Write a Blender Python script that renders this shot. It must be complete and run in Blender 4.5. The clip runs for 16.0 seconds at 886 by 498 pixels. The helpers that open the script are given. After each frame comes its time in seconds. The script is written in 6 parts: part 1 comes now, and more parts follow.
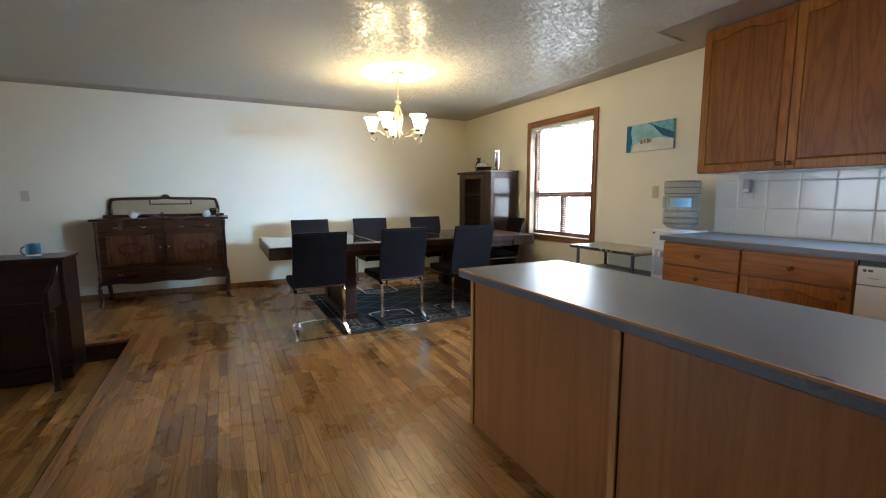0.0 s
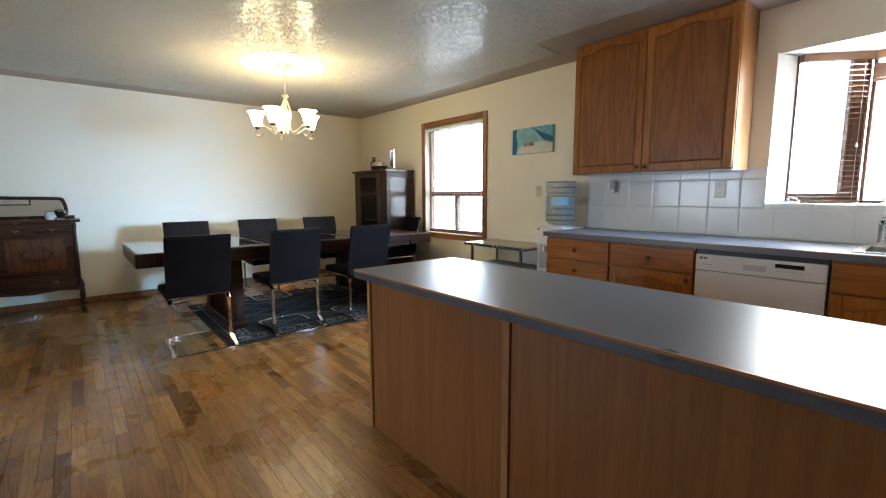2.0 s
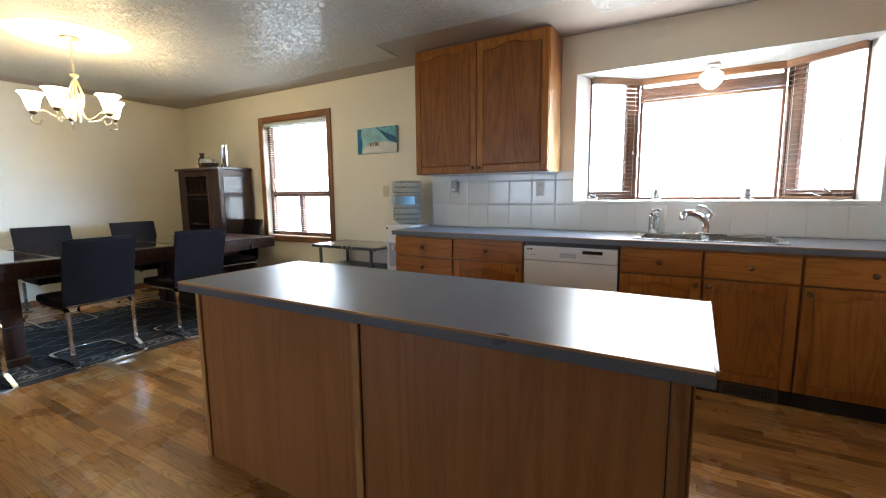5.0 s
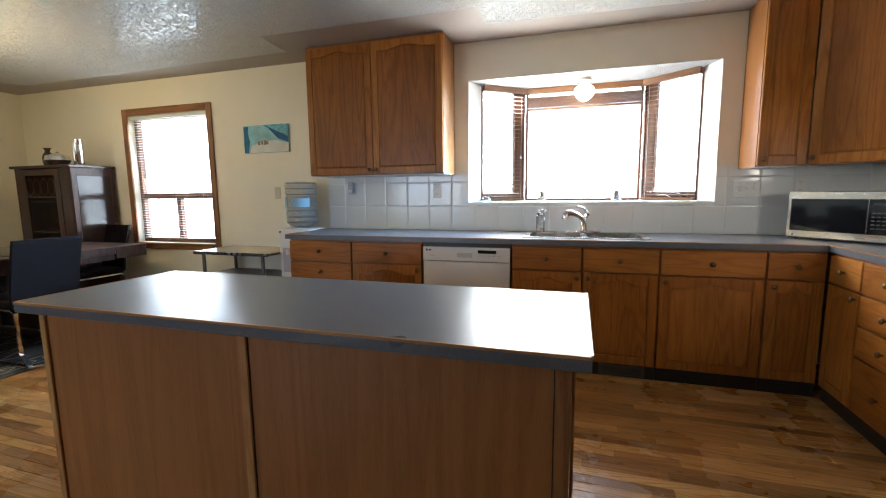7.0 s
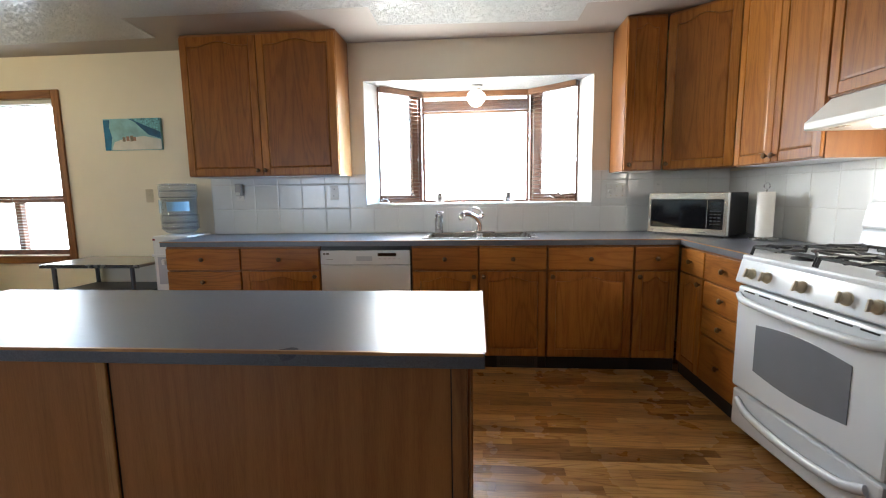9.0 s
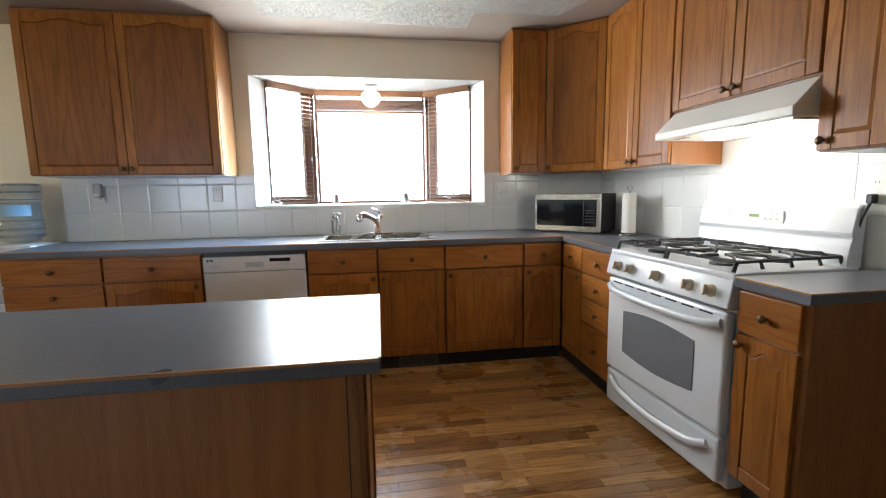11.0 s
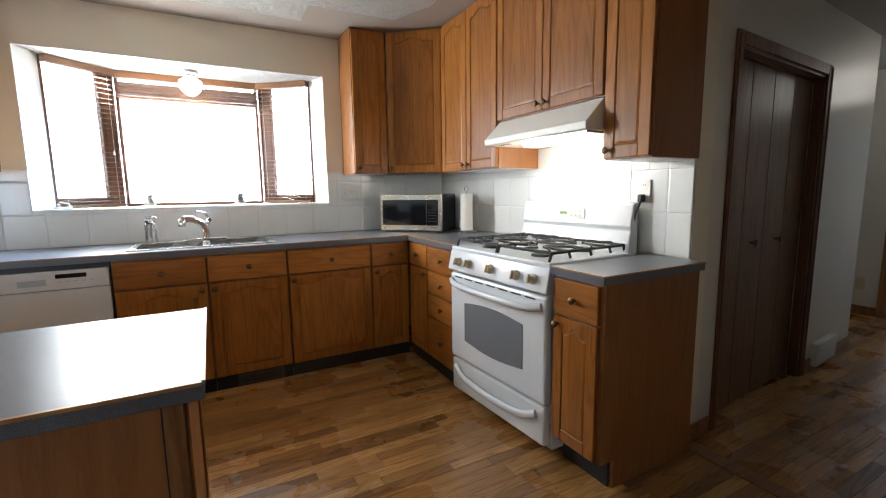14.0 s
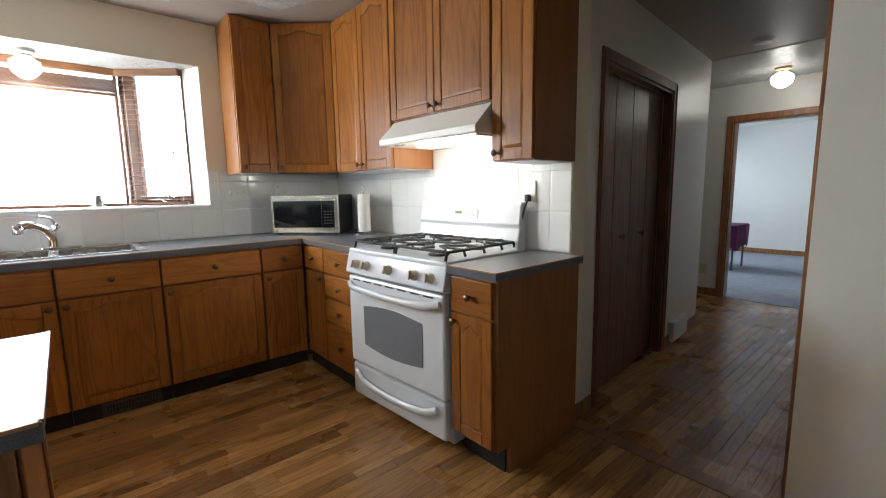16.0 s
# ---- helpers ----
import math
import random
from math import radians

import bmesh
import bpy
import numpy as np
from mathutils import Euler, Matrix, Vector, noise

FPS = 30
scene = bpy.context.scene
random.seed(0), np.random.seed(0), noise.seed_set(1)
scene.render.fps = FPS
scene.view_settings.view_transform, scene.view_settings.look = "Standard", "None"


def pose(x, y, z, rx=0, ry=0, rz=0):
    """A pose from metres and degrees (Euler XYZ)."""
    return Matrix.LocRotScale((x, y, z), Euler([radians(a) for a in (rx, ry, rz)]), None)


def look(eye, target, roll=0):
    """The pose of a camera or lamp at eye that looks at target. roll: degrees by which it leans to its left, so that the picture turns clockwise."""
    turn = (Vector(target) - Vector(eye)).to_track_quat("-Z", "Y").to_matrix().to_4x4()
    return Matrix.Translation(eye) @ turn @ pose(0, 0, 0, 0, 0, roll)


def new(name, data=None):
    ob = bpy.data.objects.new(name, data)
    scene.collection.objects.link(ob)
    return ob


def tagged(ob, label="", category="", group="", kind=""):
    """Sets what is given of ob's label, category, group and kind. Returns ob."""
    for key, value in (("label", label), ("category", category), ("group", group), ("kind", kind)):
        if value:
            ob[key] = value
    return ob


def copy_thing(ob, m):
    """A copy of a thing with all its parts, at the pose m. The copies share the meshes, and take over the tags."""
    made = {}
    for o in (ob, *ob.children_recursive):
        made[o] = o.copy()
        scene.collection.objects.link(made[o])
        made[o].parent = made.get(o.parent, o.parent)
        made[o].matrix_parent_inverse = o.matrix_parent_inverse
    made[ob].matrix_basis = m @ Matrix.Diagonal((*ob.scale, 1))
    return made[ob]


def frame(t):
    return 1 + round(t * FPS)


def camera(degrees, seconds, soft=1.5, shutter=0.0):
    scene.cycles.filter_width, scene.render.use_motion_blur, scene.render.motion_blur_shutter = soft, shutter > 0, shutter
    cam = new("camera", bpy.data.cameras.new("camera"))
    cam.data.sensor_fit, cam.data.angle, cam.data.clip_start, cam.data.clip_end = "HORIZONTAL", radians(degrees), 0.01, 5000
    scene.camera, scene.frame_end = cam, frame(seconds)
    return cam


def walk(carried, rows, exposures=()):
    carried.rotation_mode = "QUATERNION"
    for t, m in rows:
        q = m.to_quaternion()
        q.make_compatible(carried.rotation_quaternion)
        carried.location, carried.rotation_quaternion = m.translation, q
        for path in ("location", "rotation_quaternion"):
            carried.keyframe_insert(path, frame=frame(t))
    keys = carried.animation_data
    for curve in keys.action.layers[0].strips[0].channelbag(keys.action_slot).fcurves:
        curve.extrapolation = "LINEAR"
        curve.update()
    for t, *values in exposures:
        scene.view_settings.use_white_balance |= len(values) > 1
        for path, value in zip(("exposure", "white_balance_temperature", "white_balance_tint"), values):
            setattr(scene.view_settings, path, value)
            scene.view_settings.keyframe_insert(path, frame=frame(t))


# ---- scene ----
cam = camera(91.4, 16.0, 1.1)
PATH = [
    (0, (-2.04, -3.648, 1.221), (-3.811, -2.751, 0.977), -0.2),
    (0.5, (-2.041, -3.645, 1.223), (-3.755, -2.645, 0.974), -0.1),
    (1, (-2.041, -3.642, 1.222), (-3.692, -2.541, 0.973), -0.1),
    (1.5, (-2.036, -3.629, 1.223), (-3.621, -2.437, 0.972), -0.1),
    (2, (-2.035, -3.627, 1.219), (-3.55, -2.345, 0.971), -0.2),
    (2.5, (-2.034, -3.624, 1.219), (-3.476, -2.261, 0.969), -0.3),
    (3, (-2.033, -3.621, 1.218), (-3.396, -2.179, 0.968), -0.3),
    (3.5, (-2.028, -3.619, 1.219), (-3.308, -2.102, 0.967), -0.3),
    (4, (-2.023, -3.614, 1.219), (-3.212, -2.025, 0.967), -0.4),
    (6.5, (-2.007, -3.594, 1.221), (-2.707, -1.738, 0.966), -0.6),
    (7, (-2.001, -3.591, 1.222), (-2.591, -1.696, 0.97), -0.6),
    (7.5, (-1.993, -3.582, 1.217), (-2.473, -1.657, 0.969), -0.6),
    (8, (-1.989, -3.58, 1.222), (-2.358, -1.63, 0.972), -0.7),
    (8.5, (-1.984, -3.577, 1.221), (-2.248, -1.61, 0.974), -0.8),
    (9, (-1.978, -3.577, 1.225), (-2.132, -1.599, 0.975), -0.8),
    (11.5, (-1.944, -3.583, 1.236), (-1.542, -1.641, 0.975), -0.9),
    (12, (-1.936, -3.583, 1.235), (-1.426, -1.667, 0.973), -0.9),
    (12.5, (-1.931, -3.58, 1.235), (-1.309, -1.698, 0.972), -0.8),
    (13, (-1.929, -3.579, 1.234), (-1.197, -1.736, 0.971), -0.9),
    (13.5, (-1.924, -3.577, 1.234), (-1.084, -1.781, 0.971), -0.8),
    (14, (-1.919, -3.58, 1.236), (-0.983, -1.833, 0.97), -0.8),
    (14.5, (-1.915, -3.579, 1.235), (-0.885, -1.885, 0.969), -0.9),
    (15, (-1.907, -3.58, 1.234), (-0.781, -1.949, 0.968), -0.9),
    (15.5, (-1.898, -3.583, 1.236), (-0.682, -2.018, 0.967), -0.9),
    (16, (-1.892, -3.584, 1.238), (-0.587, -2.092, 0.966), -0.9),
]
walk(cam, [(t, look(eye, target, roll)) for t, eye, target, roll in PATH], [(0, 0.04, 6000, 10), (16, 0.04, 6000, 10)])

# ---- world, sun, exposure ----
world = bpy.data.worlds.new("sky_world")
scene.world = world
world.use_nodes = True
wn = world.node_tree.nodes
sky = wn.new("ShaderNodeTexSky")
sky.sky_type = 'NISHITA'
sky.sun_disc = False
sky.sun_elevation, sky.sun_rotation = radians(50), radians(90)
wn["Background"].inputs["Strength"].default_value = 0.12
world.node_tree.links.new(sky.outputs[0], wn["Background"].inputs["Color"])
sun_data = bpy.data.lights.new("sun", 'SUN')
sun_data.energy, sun_data.angle, sun_data.color = 3.0, radians(0.5), (1.0, 0.95, 0.88)
sun = new("sun", sun_data)
sun.matrix_basis = look((25, 1, 30), (0, 0, 0))


def area(name, w, h, eye, target, power, color):
    d = bpy.data.lights.new(name, 'AREA')
    d.shape, d.size, d.size_y, d.energy, d.color = 'RECTANGLE', w, h, power, color
    ob = new(name, d)
    ob.matrix_basis = look(eye, target)
    return ob


def bulb(name, place, power, color, radius=0.03):
    d = bpy.data.lights.new(name, 'POINT')
    d.energy, d.color, d.shadow_soft_size = power, color, radius
    ob = new(name, d)
    ob.location = place
    return ob


DAY = (0.74, 0.88, 1.0)
WARM = (1.0, 0.76, 0.36)
area("bay_daylight", 0.9, 0.85, (-1.985, 0.40, 1.66), (-1.985, -1.0, 1.55), 6, DAY)
area("bay_daylight_west", 0.40, 0.85, (-2.60, 0.24, 1.64), (-0.7, -1.6, 1.95), 40, (1.0, 0.97, 0.88))
low_sky = area("bay_daylight_east", 0.40, 0.60, (-1.32, 0.22, 1.50), (-8.37, -2.6, 0.55), 36, (0.42, 0.70, 1.0))
low_sky.data.spread = radians(46)
area("dining_daylight", 1.05, 1.35, (-6.14, 0.09, 1.4), (-6.14, -1.0, 1.2), 21, DAY)
# Added fill from behind the camera; its south window is never in view
living = area("living_fill", 1.9, 1.2, (-6.1, -8.35, 1.35), (-4.5, -2.4, 0.40), 10, (0.80, 0.90, 1.0))
living.data.spread = radians(60)
# Added lamp that lightens the bedroom, set at an unseen side window
area("bedroom_fill", 1.2, 1.2, (5.6, -0.38, 1.4), (6.0, -4.0, 1.0), 30, DAY)

# ---- materials ----


def material(name, base=(0.8, 0.8, 0.8), rough=0.5, metal=0.0, spec=0.5):
    m = bpy.data.materials.new(name)
    m.use_nodes = True
    b = m.node_tree.nodes["Principled BSDF"]
    b.inputs["Base Color"].default_value = (*base, 1)
    b.inputs["Roughness"].default_value = rough
    b.inputs["Metallic"].default_value = metal
    b.inputs["Specular IOR Level"].default_value = spec
    return m, m.node_tree.nodes, m.node_tree.links, b


def ramp_of(nodes, stops):
    r = nodes.new("ShaderNodeValToRGB")
    el = r.color_ramp.elements
    while len(el) < len(stops):
        el.new(0.5)
    for e, (p, c) in zip(el, stops):
        e.position, e.color = p, (*c, 1)
    return r


def noise_of(nodes, links, vec, scale, detail=4, dist=0.0, rough=0.55):
    n = nodes.new("ShaderNodeTexNoise")
    n.inputs["Scale"].default_value, n.inputs["Detail"].default_value = scale, detail
    n.inputs["Distortion"].default_value, n.inputs["Roughness"].default_value = dist, rough
    links.new(vec, n.inputs["Vector"])
    return n


def bump_to(nodes, links, b, height, strength, dist=0.002):
    bp = nodes.new("ShaderNodeBump")
    bp.inputs["Strength"].default_value, bp.inputs["Distance"].default_value = strength, dist
    links.new(height, bp.inputs["Height"])
    links.new(bp.outputs[0], b.inputs["Normal"])


def wood(name, dark, light, axis, rough=0.35, fine=60, shift="object", tone=0.35, spec=0.5, coat=0.0, stretch=0.09, rings=12, scale=8, ring_w=0.30):
    """Grained wood; axis: the way the grain runs; shift: 'object' or 'island' for the piece to piece change."""
    m, n, l, b = material(name, light, rough, 0, spec)
    co = n.new("ShaderNodeTexCoord") if shift == "object" else n.new("ShaderNodeNewGeometry")
    src = co.outputs["Object"] if shift == "object" else co.outputs["Position"]
    rnd = n.new("ShaderNodeObjectInfo").outputs["Random"] if shift != "island" else co.outputs["Random Per Island"]
    off = n.new("ShaderNodeVectorMath")
    off.operation = 'MULTIPLY_ADD'
    com = n.new("ShaderNodeCombineXYZ")
    for i in range(3):
        l.new(rnd, com.inputs[i])
    l.new(com.outputs[0], off.inputs[0])
    off.inputs[1].default_value = (37.0, 53.0, 71.0)
    l.new(src, off.inputs[2])
    mp = n.new("ShaderNodeMapping")
    sc = [1.0, 1.0, 1.0]
    sc["xyz".index(axis)] = stretch
    mp.inputs["Scale"].default_value = sc
    l.new(off.outputs[0], mp.inputs["Vector"])
    cath = noise_of(n, l, mp.outputs[0], scale, 2, 0.8)
    wave = n.new("ShaderNodeMath")
    wave.operation = 'MULTIPLY'
    wave.inputs[1].default_value = rings
    l.new(cath.outputs[0], wave.inputs[0])
    fr = n.new("ShaderNodeMath")
    fr.operation = 'PINGPONG'
    fr.inputs[1].default_value = 1.0
    l.new(wave.outputs[0], fr.inputs[0])
    pores = noise_of(n, l, mp.outputs[0], fine * 3, 5, 0.3, 0.7)
    mix = n.new("ShaderNodeMath")
    mix.operation = 'MULTIPLY_ADD'
    mix.inputs[1].default_value = ring_w
    l.new(fr.outputs[0], mix.inputs[0])
    half = n.new("ShaderNodeMath")
    half.operation = 'MULTIPLY'
    half.inputs[1].default_value = 0.65
    l.new(pores.outputs[0], half.inputs[0])
    l.new(half.outputs[0], mix.inputs[2])
    mid = tuple((a + c) / 2 for a, c in zip(dark, light))
    r = ramp_of(n, [(0.22, dark), (0.45, mid), (0.78, light)])
    l.new(mix.outputs[0], r.inputs[0])
    hsv = n.new("ShaderNodeHueSaturation")
    val = n.new("ShaderNodeMapRange")
    val.inputs["To Min"].default_value, val.inputs["To Max"].default_value = 1 - tone, 1 + tone * 0.7
    l.new(rnd, val.inputs["Value"])
    l.new(val.outputs[0], hsv.inputs["Value"])
    l.new(r.outputs[0], hsv.inputs["Color"])
    l.new(hsv.outputs[0], b.inputs["Base Color"])
    bump_to(n, l, b, pores.outputs[0], 0.12, 0.001)
    big = noise_of(n, l, src, 2.5, 3)
    rr = n.new("ShaderNodeMapRange")
    rr.inputs["To Min"].default_value, rr.inputs["To Max"].default_value = rough * 0.75, rough * 1.3
    l.new(big.outputs[0], rr.inputs["Value"])
    l.new(rr.outputs[0], b.inputs["Roughness"])
    b.inputs["Coat Weight"].default_value = coat
    b.inputs["Coat Roughness"].default_value = 0.15
    return m


def mottled(name, base, rough, amount=0.08, scale=3, bump=0.0, bscale=120, metal=0.0, spec=0.5, speck=0.0):
    """A plain finish with a slow drift of tone, fine speckle and relief."""
    m, n, l, b = material(name, base, rough, metal, spec)
    co = n.new("ShaderNodeTexCoord").outputs["Object"]
    slow = noise_of(n, l, co, scale, 4)
    lo, hi = (tuple(max(0, c * (1 + s)) for c in base) for s in (-amount, amount))
    r = ramp_of(n, [(0.3, lo), (0.7, hi)])
    l.new(slow.outputs[0], r.inputs[0])
    out = r.outputs[0]
    if speck:
        fine = noise_of(n, l, co, 420, 2)
        r2 = ramp_of(n, [(0.35, (1 - speck,) * 3), (0.65, (1 + speck,) * 3)])
        l.new(fine.outputs[0], r2.inputs[0])
        mx = n.new("ShaderNodeMix")
        mx.data_type, mx.blend_type = 'RGBA', 'MULTIPLY'
        mx.inputs[0].default_value = 1.0
        l.new(out, mx.inputs[6])
        l.new(r2.outputs[0], mx.inputs[7])
        out = mx.outputs[2]
    l.new(out, b.inputs["Base Color"])
    rr = n.new("ShaderNodeMapRange")
    rr.inputs["To Min"].default_value, rr.inputs["To Max"].default_value = rough * 0.8, min(1, rough * 1.2)
    l.new(slow.outputs[0], rr.inputs["Value"])
    l.new(rr.outputs[0], b.inputs["Roughness"])
    if bump:
        fine = noise_of(n, l, co, bscale, 4)
        bump_to(n, l, b, fine.outputs[0], bump, 0.003)
    return m


def glow(name, color, strength):
    m, n, l, b = material(name, color, 0.4)
    b.inputs["Emission Color"].default_value = (*color, 1)
    b.inputs["Emission Strength"].default_value = strength
    return m


def strip_oak(name, island, axis="x", tones=None, scale=13, rings=20.0, deep=0.60, rough=(0.20, 0.36), spec=0.5):
    """Satin oak: each piece has its own tone, thin cathedral lines and fine pores along an axis."""
    m, n, l, b = material(name, (0.4, 0.2, 0.08), 0.25, 0, spec)
    geo = n.new("ShaderNodeNewGeometry")
    rnd = geo.outputs["Random Per Island"] if island else n.new("ShaderNodeObjectInfo").outputs["Random"]
    com = n.new("ShaderNodeCombineXYZ")
    for i in range(3):
        l.new(rnd, com.inputs[i])
    off = n.new("ShaderNodeVectorMath")
    off.operation = 'MULTIPLY_ADD'
    off.inputs[1].default_value = (37.0, 53.0, 71.0)
    l.new(com.outputs[0], off.inputs[0])
    l.new(geo.outputs["Position"], off.inputs[2])

    def stretched(k):
        mp = n.new("ShaderNodeMapping")
        mp.inputs["Scale"].default_value = [k if c == axis else 1.0 for c in "xyz"]
        l.new(off.outputs[0], mp.inputs["Vector"])
        return mp.outputs[0]

    def math_of(op, x, value):
        q = n.new("ShaderNodeMath")
        q.operation = op
        l.new(x, q.inputs[0])
        q.inputs[1].default_value = value
        return q.outputs[0]

    def times(x, y):
        mx = n.new("ShaderNodeMix")
        mx.data_type, mx.blend_type = 'RGBA', 'MULTIPLY'
        mx.inputs[0].default_value = 1.0
        l.new(x, mx.inputs[6])
        l.new(y, mx.inputs[7])
        return mx.outputs[2]
    tone = ramp_of(n, tones or [(0.0, (0.205, 0.096, 0.030)), (0.08, (0.270, 0.128, 0.039)), (0.25, (0.345, 0.170, 0.051)), (0.55, (0.430, 0.218, 0.067)), (0.82, (0.500, 0.265, 0.085)), (1.0, (0.560, 0.325, 0.120))])
    l.new(math_of('FRACT', math_of('MULTIPLY', rnd, 7.31), 1.0), tone.inputs[0])
    field = noise_of(n, l, stretched(0.10), scale, 1, 0.5, 0.4)
    rings = math_of('PINGPONG', math_of('MULTIPLY', field.outputs[0], rings), 1.0)
    lines = ramp_of(n, [(0.0, (deep, deep * 0.92, deep * 0.80)), (0.22, (0.86, 0.83, 0.78)), (0.5, (1.0, 1.0, 1.0)), (1.0, (1.05, 1.05, 1.04))])
    l.new(rings, lines.inputs[0])
    pore = noise_of(n, l, stretched(0.035), 260, 3, 0.0, 0.7)
    pores = ramp_of(n, [(0.30, (0.70, 0.66, 0.60)), (0.48, (0.97, 0.96, 0.95)), (0.75, (1.08, 1.08, 1.07))])
    l.new(pore.outputs[0], pores.inputs[0])
    slow = noise_of(n, l, stretched(0.35), 7, 3, 0.0, 0.55)
    drift = ramp_of(n, [(0.25, (0.84, 0.82, 0.80)), (0.75, (1.13, 1.13, 1.13))])
    l.new(slow.outputs[0], drift.inputs[0])
    l.new(times(times(times(tone.outputs[0], lines.outputs[0]), pores.outputs[0]), drift.outputs[0]), b.inputs["Base Color"])
    wear = noise_of(n, l, geo.outputs["Position"], 2.2, 4)
    rr = n.new("ShaderNodeMapRange")
    rr.inputs["To Min"].default_value, rr.inputs["To Max"].default_value = rough
    l.new(wear.outputs[0], rr.inputs["Value"])
    l.new(rr.outputs[0], b.inputs["Roughness"])
    bump_to(n, l, b, pore.outputs[0], 0.10, 0.0008)
    return m


CABINET_TONES = [(0.0, (0.280, 0.102, 0.0180)), (0.5, (0.340, 0.130, 0.0235)), (1.0, (0.395, 0.158, 0.030))]
OAK_V = strip_oak("oak_upright", False, "z", CABINET_TONES, 9, 17.0, 0.82, (0.28, 0.42), 0.30)
OAK_H = strip_oak("oak_level", False, "x", CABINET_TONES, 9, 17.0, 0.82, (0.28, 0.42), 0.30)
OAK_H_EAST = strip_oak("oak_level_east", False, "y", CABINET_TONES, 9, 17.0, 0.82, (0.28, 0.42), 0.30)
OAK_PLAIN = wood("oak_panel", (0.21, 0.078, 0.020), (0.30, 0.120, 0.032), "z", 0.36, 110, tone=0.05)
ISLAND_OAK = wood("island_oak_veneer", (0.255, 0.098, 0.026), (0.43, 0.180, 0.054), "z", 0.38, 110, tone=0.03, ring_w=0.20, scale=9, rings=9, stretch=0.05)
OAK_TRIM = wood("oak_trim", (0.15, 0.055, 0.017), (0.38, 0.17, 0.06), "z", 0.35, 60, tone=0.1)
OAK_TRIM_H = wood("oak_trim_level", (0.15, 0.055, 0.017), (0.38, 0.17, 0.06), "x", 0.35, 60, tone=0.1)
OAK_EDGE_V = wood("oak_edge_upright", (0.34, 0.16, 0.05), (0.60, 0.33, 0.12), "z", 0.35, 60, tone=0.05)
OAK_EDGE = wood("oak_edge", (0.30, 0.13, 0.04), (0.55, 0.29, 0.11), "x", 0.35, 60, tone=0.05)
BROWN_TRIM = wood("brown_trim", (0.09, 0.034, 0.016), (0.24, 0.095, 0.045), "z", 0.4, 60, tone=0.08)
CLOSET = wood("closet_oak", (0.085, 0.034, 0.013), (0.22, 0.10, 0.042), "z", 0.35, 60, tone=0.08)
WALNUT = wood("dark_walnut", (0.014, 0.0050, 0.0028), (0.062, 0.021, 0.0095), "z", 0.34, 50, tone=0.12, spec=0.28)
WALNUT_H = wood("dark_walnut_level", (0.014, 0.005, 0.003), (0.065, 0.024, 0.012), "x", 0.25, 50, tone=0.12)
EBONY = wood("near_black_walnut", (0.006, 0.003, 0.002), (0.026, 0.010, 0.006), "z", 0.3, 50, tone=0.1)

PLANK = strip_oak("floor_plank", False)
PLANKS = strip_oak("floor_planks_far", True)
WALL = mottled("cream_wall_paint", (0.81, 0.745, 0.610), 0.5, 0.03, 1.2, 0.10, 260)
WALL_COOL = mottled("pale_wall_paint", (0.72, 0.70, 0.65), 0.33, 0.03, 1.2, 0.10, 260)
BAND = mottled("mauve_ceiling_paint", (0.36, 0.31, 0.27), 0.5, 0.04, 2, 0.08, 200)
WHITE = mottled("white_paint", (0.80, 0.80, 0.78), 0.4, 0.03, 3, 0.05, 200)
HOOD = mottled("warm_white_baked_enamel", (0.82, 0.79, 0.72), 0.42, 0.02, 2)
ENAMEL = mottled("white_enamel", (0.70, 0.725, 0.76), 0.16, 0.02, 2)
ALMOND = mottled("almond_plastic", (0.60, 0.52, 0.38), 0.35, 0.04, 8)
LAMINATE = mottled("grey_laminate", (0.125, 0.135, 0.16), 0.30, 0.06, 3, 0.15, 500, speck=0.22)
BLACK = mottled("black_plastic", (0.012, 0.012, 0.014), 0.4, 0.2, 6)
TOE = mottled("black_toe_kick", (0.008, 0.008, 0.009), 0.5, 0.2, 6)
IRON = mottled("cast_iron", (0.02, 0.02, 0.022), 0.45, 0.2, 20, 0.3, 300)
STEEL = mottled("brushed_steel", (0.44, 0.43, 0.41), 0.27, 0.03, 6, 0, 1, 1.0)
MW_STEEL = mottled("microwave_steel", (0.60, 0.58, 0.55), 0.20, 0.03, 6, 0, 1, 0.85)
CHROME = mottled("chrome", (0.78, 0.78, 0.80), 0.07, 0.03, 5, 0, 1, 1.0)
BRASS = mottled("aged_brass", (0.42, 0.30, 0.14), 0.3, 0.12, 20, 0, 1, 1.0)
BRONZE = mottled("bronze_knob", (0.16, 0.10, 0.055), 0.38, 0.15, 30, 0, 1, 0.9)
NICKEL = mottled("satin_nickel", (0.62, 0.55, 0.40), 0.3, 0.06, 20, 0, 1, 0.9)
LEATHER = mottled("black_leather", (0.010, 0.0065, 0.0065), 0.48, 0.25, 5, 0.3, 160, 0.0, 0.07)
DARKGLASS = mottled("dark_oven_glass", (0.19, 0.20, 0.22), 0.09, 0.06, 3)
BLACKGLASS = mottled("black_glass", (0.008, 0.008, 0.01), 0.06, 0.1, 3)
CARPET = mottled("grey_blue_carpet", (0.32, 0.34, 0.39), 0.95, 0.15, 8, 0.8, 400, speck=0.35)
PAPER = mottled("paper_towel", (0.82, 0.80, 0.76), 0.9, 0.03, 20, 0.4, 200)
CERAMIC = mottled("glazed_tile", (0.80, 0.81, 0.80), 0.13, 0.03, 3, spec=0.42)
GROUT = mottled("grout", (0.72, 0.72, 0.70), 0.8, 0.05, 30, 0.2, 300)
CHINA = mottled("white_china", (0.75, 0.74, 0.70), 0.15, 0.03, 5)
